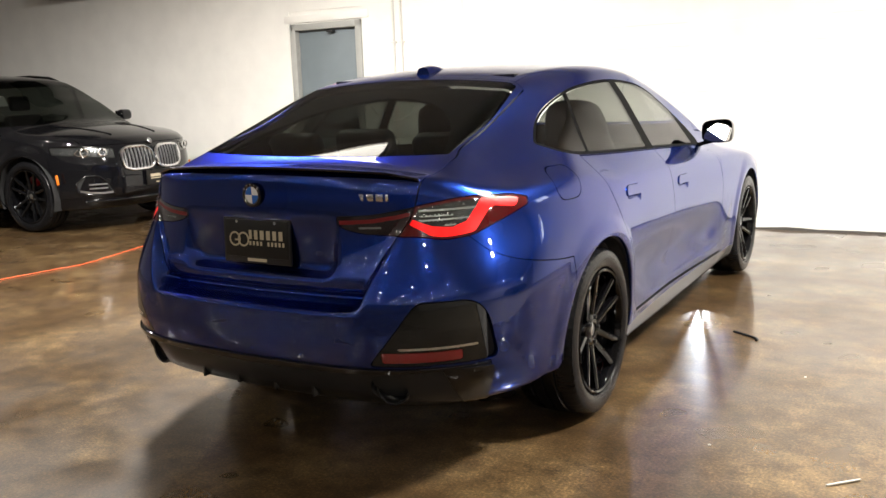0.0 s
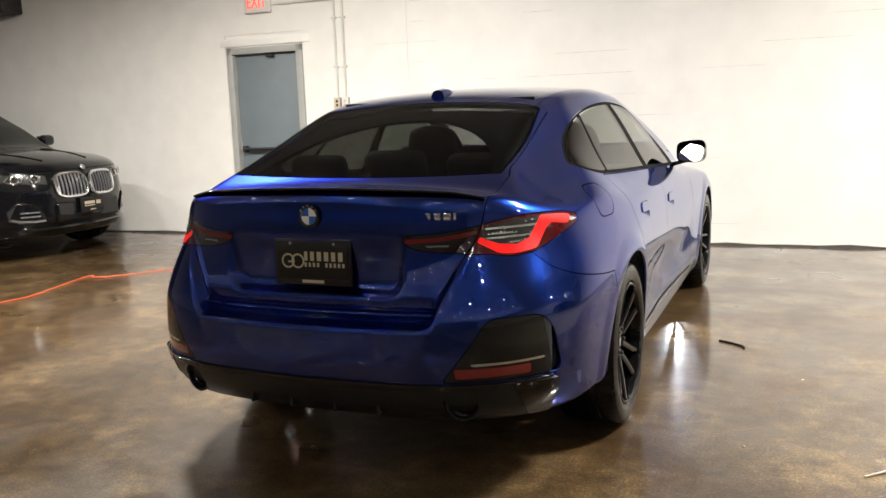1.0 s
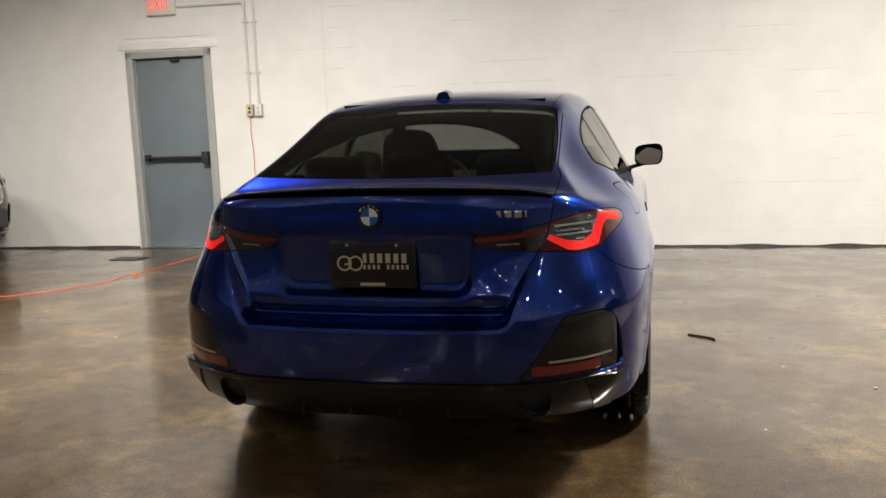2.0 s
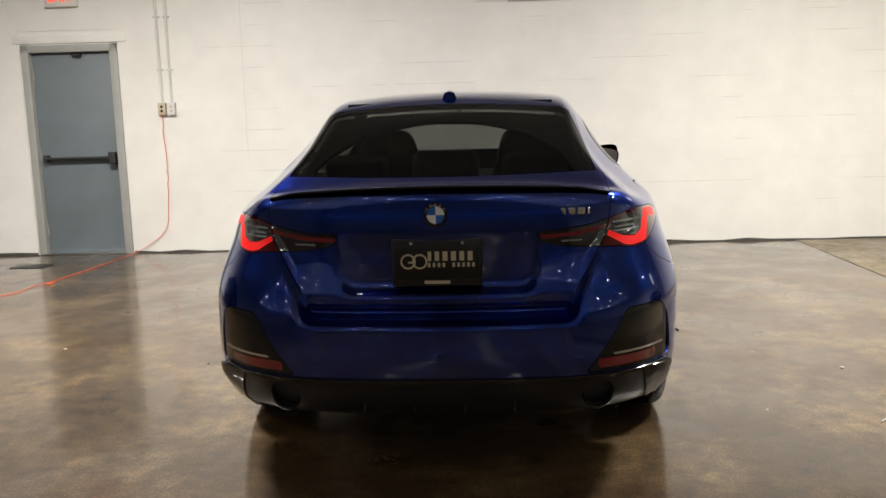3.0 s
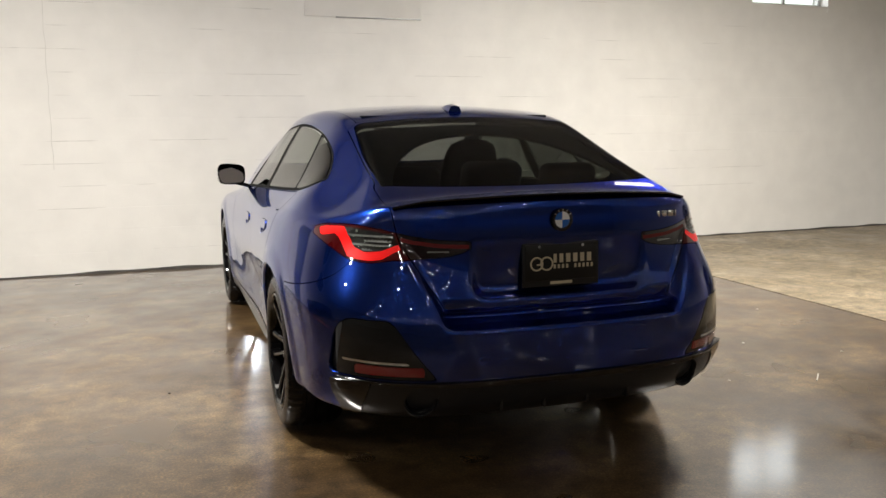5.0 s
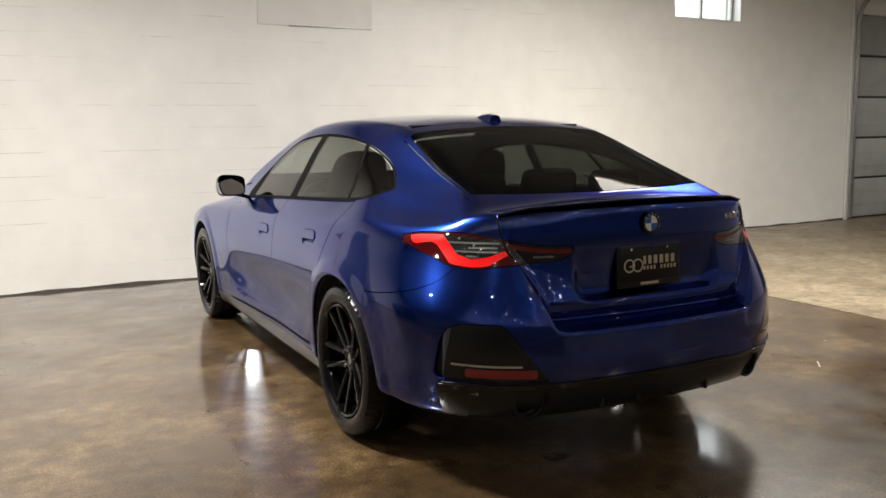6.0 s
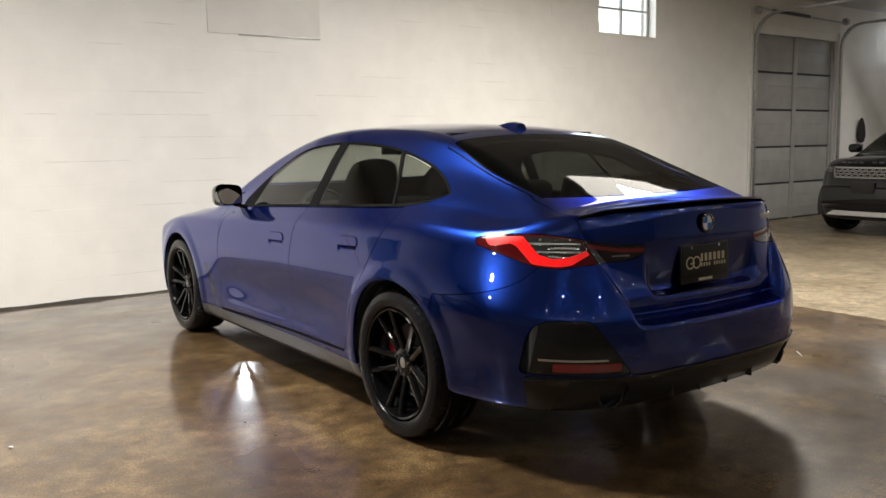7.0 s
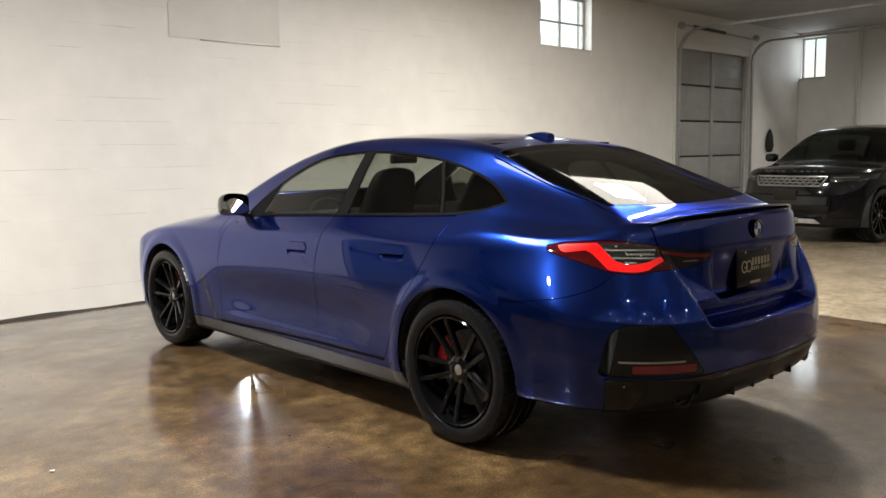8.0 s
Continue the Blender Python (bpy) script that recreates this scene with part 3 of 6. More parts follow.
    def front(x, z):
        return spline((0.1, 3.56), (0.25, 3.65), (0.5, 3.69), (0.7, 3.67), (0.85, 3.50), (1.0, 3.25))(z) - sweep_in(x * 0.96) * 0.9

    return dict(
        half=0.95, back=-1.10, nose=3.78, low=0.13, high=1.42, ribs=ribs, side_relief=relief, rear=rear, front=front, edge=0.034, corner=0.045,
        top=fair((-1.1, 1.035), (-0.85, 1.044), (-0.76, 1.047), (-0.71, 1.053), (-0.665, 1.069), (-0.60, 1.0955), (-0.5, 1.1365), (-0.3, 1.2135), (-0.15, 1.268), (0.05, 1.329), (0.2, 1.364), (0.5, 1.397), (0.85, 1.409), (1.2, 1.393), (1.6, 1.312), (2.0, 1.155), (2.35, 0.995), (2.6, 0.952), (3.0, 0.905), (3.35, 0.84), (3.6, 0.76), (3.8, 0.68)),
        crown=spline((-1.1, 0.10), (-0.75, 0.075), (-0.6, 0.06), (0.0, 0.065), (0.3, 0.10), (1, 0.11), (2.2, 0.12), (3, 0.13), (3.8, 0.2)),
        floor=spline((-1.1, 0.27), (-0.8, 0.275), (-0.36, 0.285), (0.2, 0.28), (0.36, 0.165), (3.2, 0.16), (3.8, 0.2)),
    )


AXLE_R, AXLE_F, WHEEL_R, ARCH_R = 0.0, 2.856, 0.335, 0.372


def arch_gap(v, radius=ARCH_R):
    """Below 0 inside the wheel arches."""
    y, z, x = v[:, 1], v[:, 2], np.abs(v[:, 0])
    r = np.minimum(np.hypot((y - AXLE_R) * 0.985, z - 0.34), np.hypot((y - AXLE_F) * 0.985, z - 0.335)) - radius
    return np.maximum(r, 0.55 - x)


def top_of(*conditions):
    out = conditions[0]
    for c in conditions[1:]:
        out = np.maximum(out, c)
    return out


DLO_LOW = spline((-0.15, 1.078), (-0.05, 1.044), (0.1, 1.020), (0.3, 1.008), (1.0, 0.978), (1.6, 0.949), (1.9, 0.934))
DLO_TOP = fair((-0.15, 1.083), (-0.05, 1.142), (0.13, 1.215), (0.37, 1.272), (0.62, 1.302), (0.87, 1.313), (1.12, 1.303), (1.38, 1.263), (1.62, 1.165), (1.78, 1.06), (1.9, 0.96))
LAMP_UP = spline((0.33, 0.899), (0.45, 0.904), (0.56, 0.916), (0.70, 0.938), (0.84, 0.950), (1.0, 0.942), (1.11, 0.918))
LAMP_LOW = spline((0.33, 0.882), (0.38, 0.858), (0.45, 0.846), (0.55, 0.840), (0.65, 0.836), (0.76, 0.824), (0.84, 0.829), (0.95, 0.859), (1.11, 0.908))
HATCH_X = spline((0.60, 0.408), (0.66, 0.436), (0.83, 0.536), (0.90, 0.572), (1.0, 0.588), (1.06, 0.592), (1.09, 0.575), (1.40, 0.53))
SEAM = spline((-0.9, 0.87), (-0.76, 0.838), (-0.70, 0.775), (-0.60, 0.733), (-0.45, 0.705), (-0.34, 0.693), (0, 0.68))


def largest(mesh):
    """The largest connected sheet of a mesh."""
    v, n, f = mesh
    if not len(f):
        return mesh
    mark = np.arange(len(v))
    while True:
        low = mark[f].min(1)
        before = mark.copy()
        for k in range(3):
            np.minimum.at(mark, f[:, k], low)
        if (mark == before).all():
            break
    ids, count = np.unique(mark[f[:, 0]], return_counts=True)
    return used(v, n, f[mark[f[:, 0]] == ids[count.argmax()]])


def build_coupe(car):
    v, n, f = surface(*(lambda a: (a[0], a[1], 0.010))(shape_field(coupe_spec(), 0.010)))
    whole = (v, n, f)
    _, body = split(whole, arch_gap(v))
    G = 0.0022

    def take(rest, g, name, mat, depth=0.012, gap=G, label="", lift=0.0, both=False):
        """Cuts a panel out of the rest of the body; both: one part for each side."""
        inside, _ = split(rest, g(rest[0]) + gap)
        _, rest = split(rest, g(rest[0]) - gap)
        if both:
            for keep in split(inside, inside[0][:, 0]):
                if name in ("reversing_lens", "lens_rib", "light_guide", "trim_strip"):
                    keep = largest(keep)
                panel(name, keep, mat, car, depth, label, lift)
        else:
            panel(name, inside, mat, car, depth, label, lift)
        return rest

    X, Y, Z = (lambda p: np.abs(p[:, 0])), (lambda p: p[:, 1]), (lambda p: p[:, 2])
    U = lambda p: X(p) + 0.6 * (Y(p) + 0.95)  # noqa: E731
    upper = lambda p: np.where(Z(p) > 0.90, -1.0, 1.0) + 0 * Z(p)  # noqa: E731
    dlo = lambda p: top_of(DLO_LOW(Y(p)) - Z(p), Z(p) - DLO_TOP(Y(p)), Y(p) - 1.885, -0.145 - Y(p), 0.45 - X(p)) * 0.9  # noqa: E731
    glass_x = spline((-0.8, 0.562), (-0.6, 0.562), (-0.3, 0.552), (0.1, 0.512), (0.2, 0.50))
    rear_glass = lambda p: top_of(X(p) - glass_x(Y(p)), -0.668 + 0.22 * X(p) ** 2 - Y(p), Y(p) - 0.075 + 0.14 * X(p) ** 2, 1.0 - Z(p))  # noqa: E731
    shield_x = spline((1.1, 0.54), (1.6, 0.60), (2.2, 0.70))
    shield = lambda p: top_of(X(p) - shield_x(Y(p)), 1.22 - 0.25 * X(p) ** 2 - Y(p), Y(p) - 2.2 + 0.3 * X(p) ** 2, 0.95 - Z(p))  # noqa: E731

    # the inner shell: dark trim behind the gaps, open at panes and arches
    inner = (v - n * 0.022, n, f)
    _, inner = split(inner, arch_gap(inner[0], ARCH_R - 0.004))
    for pane, grow in ((dlo, 0.010), (rear_glass, 0.012), (shield, 0.02)):
        _, inner = split(inner, pane(inner[0]) + grow)
    panel("body_shell", inner, DARK_TRIM, car, 0, "dark inner body shell")
    lining = (v - n * 0.035, n, f)
    lining, _ = split(lining, rear_glass(lining[0]) + 0.004)
    lining, _ = split(lining, 1 - np.hypot(X(lining[0]) / 0.52, (Y(lining[0]) + 0.70) / 0.64))
    panel("hatch_lining", lining, LINING, car, 0.012, "grey inner lining round the rear window")

    rest = body
    # panes
    rest = take(rest, rear_glass, "rear_window", TINT_REAR, 0.004, 0.003, "dark tinted sloping rear window")
    rest = take(rest, shield, "windscreen", CLEAR, 0.004, 0.003, "clear windscreen")
    line_f = spline((0.9, 0.99), (1.31, 0.945))
    line_r = spline((0.9, 0.885), (1.31, 0.865))
    frame_in = lambda p: dlo(p) + 0.009  # noqa: E731
    rest = take(rest, lambda p: np.maximum(frame_in(p), top_of(line_f(Z(p)) - Y(p), Y(p) - 1.72 + 0.30 * (Z(p) - 0.93))), "front_side_window", TINT_LIGHT, 0.004, 0.002, "tinted front side window", both=True)
    rest = take(rest, lambda p: np.maximum(frame_in(p), top_of(Y(p) - line_r(Z(p)), 0.205 + 0.62 * (Z(p) - 1.02) - Y(p))), "rear_side_window", TINT, 0.004, 0.002, "tinted rear door window", both=True)
    rest = take(rest, lambda p: np.maximum(frame_in(p), Y(p) - 0.180 - 0.62 * (Z(p) - 1.02)), "quarter_window", TINT, 0.004, 0.002, "small tinted quarter window", both=True)
    rest = take(rest, dlo, "window_frame", DARK_GLOSS, 0.01, 0.001, "gloss black window surround", both=True)

    # tail lamps, in a fender piece and a hatch piece
    lamp_area = lambda p: top_of(Z(p) - LAMP_UP(U(p)), LAMP_LOW(U(p)) - Z(p), 0.345 - U(p), U(p) - 1.085, Y(p) + 0.30)  # noqa: E731
    guide = [(1.02, 0.924), (0.94, 0.936), (0.905, 0.920), (0.845, 0.853), (0.78, 0.838), (0.70, 0.852), (0.60, 0.892)]
    split_u = lambda p: HATCH_X(Z(p)) - X(p)  # noqa: E731
    outer = lambda p: np.maximum(lamp_area(p), split_u(p))  # noqa: E731
    wide = lambda p: 0.010 + 0.013 * step_up(U(p), 0.62, 0.84)  # noqa: E731
    rest = take(rest, lambda p: np.maximum(outer(p) + 0.008, along(guide, U(p), Z(p)) - wide(p)), "light_guide", RED_GLOW, 0.004, 0.0, "red light guide with added glow", both=True)
    guide_z = spline(*sorted(guide))
    lens = lambda p: top_of(outer(p) + 0.010, U(p) - 0.845 - 0.75 * (Z(p) - 0.87), 0.60 - U(p), guide_z(U(p)) + wide(p) + 0.003 - Z(p))  # noqa: E731
    for k in range(6):
        rib, _ = split(rest, np.maximum(lens(rest[0]) + 0.002, np.abs(Z(rest[0]) - 0.852 - 0.0155 * k) - 0.0042))
        for keep in split(rib, rib[0][:, 0]):
            panel("lens_rib", largest(keep), LENS_RIB, car, 0.0, "", 0.0025)
    rest = take(rest, lens, "reversing_lens", CLEAR_LENS, 0.0, 0.0, "clear ribbed reversing lens", both=True)
    rest = take(rest, outer, "tail_lamp", RED_LENS, 0.02, 0.0015, "glossy red tail lamp lens", both=True)
    inner_lamp = lambda p: np.maximum(lamp_area(p), -split_u(p))  # noqa: E731
    rest = take(rest, lambda p: np.maximum(inner_lamp(p) + 0.006, np.abs(Z(p) - LAMP_UP(U(p)) + 0.020) - 0.0068), "light_guide", RED_DIM, 0.004, 0.0, "slim red light guide", both=True)
    rest = take(rest, lambda p: top_of(inner_lamp(p) + 0.004, np.abs(Z(p) - 0.8635) - 0.0042, 0.425 - U(p), U(p) - 0.515), "reversing_lens", LENS_RIB, 0.0, 0.0005, "slim clear lens", both=True)
    rest = take(rest, inner_lamp, "tail_lamp", SMOKED_LENS, 0.02, 0.0015, "smoked dark red inner tail lamp", both=True)

    # hatch, bumper and its dark pieces
    hatch = lambda p: top_of(X(p) - HATCH_X(Z(p)), 0.655 - Z(p), Y(p) - 0.10 + 0.14 * X(p) ** 2)  # noqa: E731
    rest = take(rest, hatch, "tailgate", BLUE, 0.014, 0.0018, "blue tailgate with a plate recess")
    inset = lambda p: np.maximum(smax(smax(U(p) - 0.935 + 0.22 * np.maximum(0, Z(p) - 0.45), Z(p) - 0.640, 0.10), smax(0.437 - Z(p), 0.47 + 0.9 * (Z(p) - 0.46) - U(p), 0.02), 0.03), Y(p) + 0.4)  # noqa: E731
    rest = take(rest, lambda p: top_of(inset(p) + 0.004, np.abs(Z(p) - 0.466) - 0.017, U(p) - 0.80, 0.50 - U(p)), "reflector", REFLECTOR, 0.006, 0.001, "slim red rear reflector", both=True)
    rest = take(rest, lambda p: top_of(inset(p) + 0.004, np.abs(Z(p) - 0.494) - 0.0045, U(p) - 0.86, 0.56 - U(p)), "trim_strip", ALUMINIUM, 0.004, 0.0, "thin silver trim strip", both=True)
    rest = take(rest, lambda p: top_of(inset(p), 0.893 - 0.22 * np.maximum(0, Z(p) - 0.45) - U(p)), "air_slot", DARK_TRIM, 0.0, 0.001, "deep black air slot", lambda w: -0.030 * step_up(U(w), 0.885, 0.925), True)
    rest = take(rest, inset, "air_curtain_trim", BLACK_TRIM, 0.02, 0.002, "gloss black bumper corner trim", both=True)
    pipe = lambda p: np.where(Y(p) < -0.5, np.hypot(X(p) - 0.53, Z(p) - 0.352) - 0.056, 1.0)  # noqa: E731
    _, rest = split(rest, pipe(rest[0]))
    skirt = lambda p: top_of(Z(p) - 0.428, U(p) - 0.930 + 0.10 * (0.65 - Z(p)), Y(p) + 0.4)  # noqa: E731
    rest = take(rest, lambda p: np.maximum(skirt(p), smax(smax(0.72 - U(p) + 0.6 * (0.42 - Z(p)), U(p) - 0.925, 0.02), Z(p) - 0.424, 0.02)), "winglet", BLACK_GLOSS, 0.02, 0.001, "raised black bumper winglet", lambda w: 0.004 + 0.020 * step_up(U(w), 0.72, 0.88) * step_up(Z(w), 0.30, 0.40), True)
    rest = take(rest, lambda p: top_of(skirt(p), 0.409 + 0.02 * U(p) ** 2 - Z(p)), "diffuser_lip", BLACK_GLOSS, 0.02, 0.0, "rounded lip over the diffuser", 0.009)
    rest = take(rest, skirt, "diffuser", BLACK_SATIN, 0.02, 0.002, "satin black rear diffuser")
    bumper = lambda p: top_of(Z(p) - np.where(U(p) > 0.6, SEAM(Y(p)), 0.84), Y(p) + 0.30)  # noqa: E731
    rest = take(rest, bumper, "rear_bumper", BLUE, 0.02, 0.002, "blue painted rear bumper")

    # front, bonnet, wings
    rest = take(rest, lambda p: top_of(2.16 - 0.32 * X(p) ** 2 - Y(p), X(p) - 0.74, Y(p) - 3.45 + 0.5 * X(p) ** 2, 0.70 - Z(p)), "bonnet", BLUE, 0.014, 0.002, "blue bonnet")
    rest = take(rest, lambda p: np.maximum(3.22 - 0.0 * Y(p) - Y(p), Z(p) - 0.80), "front_bumper", BLUE, 0.02, 0.002, "blue front bumper")

    # doors
    fore = fair((0.2, 2.14), (0.4, 2.135), (0.65, 2.115), (0.81, 2.07), (0.91, 2.02), (1.0, 1.95))
    mid = fair((0.2, 1.125), (0.45, 1.105), (0.63, 1.08), (0.80, 1.045), (0.99, 0.965))
    aft = fair((0.30, 0.50), (0.45, 0.43), (0.61, 0.325), (0.72, 0.235), (0.865, 0.150), (0.94, 0.115), (1.03, 0.085))
    sill = lambda p: 0.315 - 0.020 * Y(p)  # noqa: E731
    belt = lambda p: DLO_LOW(np.clip(Y(p), 0.0, 1.9)) - 0.004  # noqa: E731
    vent = [(2.345, 0.525), (2.21, 0.275)]
    rest = take(rest, lambda p: top_of(along(vent, Y(p), Z(p)) - 0.0025, 0.5 - X(p)), "vent_strip", ALUMINIUM, 0.004, 0.0, "thin metal strip in the fender vent", 0.0, True)
    rest = take(rest, lambda p: np.maximum(along(vent, Y(p), Z(p)) - 0.020, 0.5 - X(p)), "fender_vent", BLACK_GLOSS, 0.012, 0.001, "gloss black fender vent trim", both=True)
    for hy, hz, slope in ((1.245, 0.793, -0.03), (0.415, 0.835, -0.045)):
        across = lambda p: smax(np.abs(Y(p) - hy) - 0.098, np.abs(Z(p) - hz + 0.004 - slope * (Y(p) - hy)) - 0.038, 0.040)  # noqa: E731
        grip = lambda p: top_of(across(p), hz - 0.010 + slope * (Y(p) - hy) - Z(p), 0.5 - X(p))  # noqa: E731
        rest = take(rest, grip, "door_handle", BLUE, 0.014, 0.0012, "blue pull handle over a recessed scoop", 0.005, True)
        rest = take(rest, lambda p: np.maximum(across(p), 0.5 - X(p)), "handle_scoop", BLUE, 0.0, 0.0, "hollow under the handle", lambda w: -0.016 * step_up(Z(w) - slope * (Y(w) - hy), hz - 0.046, hz - 0.006) * step_up(0.098 - np.abs(Y(w) - hy), 0.0, 0.03), True)
    # black strip coloured in for the shadow gap below the doors
    rest = take(rest, lambda p: top_of(np.abs(Z(p) - sill(p) + 0.006) - 0.007, 0.50 - Y(p), Y(p) - 2.15, 0.5 - X(p)), "sill_shade_strip", DARK_GLOSS, 0.012, 0.0, "black strip painted for the shadow gap under the doors", both=True)
    rest = take(rest, lambda p: top_of(Y(p) - fore(Z(p)), mid(Z(p)) - Y(p), sill(p) - Z(p), Z(p) - belt(p), 0.5 - X(p)), "front_door", BLUE, 0.014, 0.0025, "blue front door", both=True)
    rest = take(rest, lambda p: top_of(Y(p) - mid(Z(p)), aft(Z(p)) - Y(p), sill(p) - Z(p), Z(p) - belt(p), 0.5 - X(p)), "rear_door", BLUE, 0.014, 0.0025, "blue rear door", both=True)
    rest = take(rest, lambda p: top_of(2.1 - Y(p) + 0.3 * np.maximum(0, Z(p) - 0.8), 0.5 - X(p), sill(p) - Z(p)), "fender", BLUE, 0.014, 0.002, "blue front wing", both=True)
    # fuel flap on the right flank
    flap = lambda p: np.maximum(smax(np.abs(Y(p) + 0.195 - 0.30 * (Z(p) - 0.943)) - 0.090, np.abs(Z(p) - 0.943) - 0.058, 0.06), 0.4 - p[:, 0])  # noqa: E731
    rest = take(rest, flap, "fuel_flap", BLUE, 0.01, 0.0018, "rounded blue fuel flap")
    # sills, underside, roof and flanks
    rest = take(rest, lambda p: Z(p) - 0.192, "underside", DARK_TRIM, 0.01, 0.001, "dark underside")
    rest = take(rest, lambda p: top_of(Z(p) - 0.258, 0.2 - Y(p), Y(p) - 2.6), "side_skirt", SKIRT, 0.01, 0.001, "dark grey side skirt", both=True)
    rest = take(rest, lambda p: top_of(X(p) - spline((-0.2, 0.50), (0.3, 0.505), (1.0, 0.525), (1.4, 0.55))(Y(p)), 1.28 - Z(p)), "roof", BLUE, 0.008, 0.0015, "blue metal roof panel")
    for keep in split(rest, rest[0][:, 0]):
        panel("body_side", keep, BLUE, car, 0.016, "blue body side with rear haunch and pillars")


car = thing("car", "blue metallic four-door coupe parked on the stained floor", "car")
build_coupe(car)


def wheel_arch(car, side, axle):
    """A dark liner round the wheel."""
    bm = bmesh.new()
    rings = []
    for k in range(25):
        a = radians(-2 + 184 * k / 24)
        rings.append([bm.verts.new((side * x, axle + r * math.cos(a), 0.337 + r * math.sin(a))) for x, r in ((0.52, 0.03), (0.53, ARCH_R + 0.004), (0.885, ARCH_R + 0.004))])
    for a, b in zip(rings, rings[1:]):
        for k in (0, 1):
            bm.faces.new((a[k], a[k + 1], b[k + 1], b[k]))
    part("arch_liner", bm, DARK_TRIM, car, "dark wheel arch liner")


for side in (-1, 1):
    for axle in (AXLE_R, AXLE_F):
        wheel_arch(car, side, axle)


def wheel_meshes():
    """Tyre, rim, spokes, disc, caliper and hub of a black Y-spoke wheel, its face towards +x."""
    tyre = lathe([(-0.105, 0.243), (-0.122, 0.262), (-0.127, 0.29), (-0.118, 0.318), (-0.100, 0.330), (-0.062, 0.3335), (-0.058, 0.327), (-0.048, 0.327), (-0.044, 0.3345), (-0.006, 0.335), (-0.003, 0.328), (0.006, 0.328), (0.009, 0.335), (0.044, 0.3345), (0.048, 0.327), (0.058, 0.327), (0.062, 0.3335), (0.100, 0.330), (0.118, 0.318), (0.127, 0.29), (0.124, 0.268), (0.118, 0.255), (0.105, 0.246), (0.05, 0.236)], 180)
    for vtx in tyre.verts:
        a = math.atan2(vtx.co.z, vtx.co.y)
        r = math.hypot(vtx.co.y, vtx.co.z)
        if 0.315 < r and 0.055 < abs(vtx.co.x) < 0.122 and (round(a / (2 * math.pi) * 180) % 3 == 0):
            k = (r - 0.0035) / r
            vtx.co.y *= k
            vtx.co.z *= k
    rim = lathe([(0.118, 0.247), (0.122, 0.243), (0.118, 0.236), (0.100, 0.230), (0.07, 0.226), (-0.09, 0.215), (-0.115, 0.238), (-0.12, 0.247)], 72)
    spokes = bmesh.new()

    def bar(a0, r0, w0, x0, a1, r1, w1, x1):
        p0, p1 = (Vector((0, r * math.cos(a), r * math.sin(a))) for a, r in ((a0, r0), (a1, r1)))
        d = (p1 - p0).normalized()
        s = Vector((0, -d.z, d.y))
        ring = []
        for p, w, x in ((p0, w0, x0), (p1, w1, x1)):
            ring.append([spokes.verts.new(p + s * c * w + Vector((x + dx, 0, 0))) for c, dx in ((-1, -0.028), (-1, -0.006), (-0.45, 0.0), (0.45, 0.0), (1, -0.006), (1, -0.028))])
        for k in range(6):
            spokes.faces.new((ring[0][k], ring[0][(k + 1) % 6], ring[1][(k + 1) % 6], ring[1][k]))
        spokes.faces.new(ring[0][::-1])
        spokes.faces.new(ring[1])

    for k in range(5):
        a = 2 * math.pi * k / 5 + math.pi / 2
        for sgn in (-1, 1):
            bar(a + sgn * 0.40, 0.056, 0.0145, 0.078, a + sgn * 0.25, 0.150, 0.0125, 0.096)
            bar(a + sgn * 0.25, 0.148, 0.0125, 0.096, a + sgn * 0.225, 0.236, 0.0140, 0.112)
    bmesh.ops.recalc_face_normals(spokes, faces=spokes.faces)
    hub = lathe([(0.05, 0.070), (0.074, 0.066), (0.082, 0.055), (0.083, 0.029), (0.074, 0.027), (0.074, 0.0)], 32)
    cap = lathe([(0.070, 0.024), (0.0775, 0.024), (0.079, 0.021), (0.079, 0.0)], 32)
    bolts = []
    for k in range(5):
        a = 2 * math.pi * (k + 0.5) / 5 + math.pi / 2
        m = pose(0.082, 0.053 * math.cos(a), 0.053 * math.sin(a), 0, 90, 0)
        bolts.append(bmesh.new())
        bmesh.ops.create_cone(bolts[-1], cap_ends=True, segments=6, radius1=0.009, radius2=0.008, depth=0.012, matrix=m)
    disc = lathe([(0.000, 0.06), (0.012, 0.075), (0.012, 0.172), (-0.012, 0.172), (-0.012, 0.075)], 48)
    return tyre, rim, spokes, hub, cap, bolts, disc


def build_wheel(car, place, caliper_at):
    w = new("wheel")
    w.parent, w.matrix_local = car, place
    tagged(w, "gloss black double-spoke alloy wheel with low tyre")
    tyre, rim, spokes, hub, cap, bolts, disc = wheel_meshes()
    part("tyre", tyre, RUBBER, w, "black low-profile tyre", 28)
    part("rim", rim, WHEEL_BLACK, w)
    part("spokes", spokes, WHEEL_BLACK, w, "", 25)
    part("hub", hub, WHEEL_BLACK, w)
    part("hub_cap", cap, ALUMINIUM, w, "round pale hub cap")
    for b in bolts:
        part("bolt", b, DARK_STEEL, w, "", 20)
    part("brake_disc", disc, STEEL, w, "steel brake disc")
    bm = bmesh.new()
    for k in range(7):
        a = caliper_at + radians(-17 + 34 * k / 6)
        box(bm, (-0.045, -0.013, 0.112), (0.042, 0.0135, 0.176), 0.004, pose(0.0, 0, 0, math.degrees(a) - 90))
    part("caliper", bm, RED_CALIPER, w, "red brake caliper")
    return w


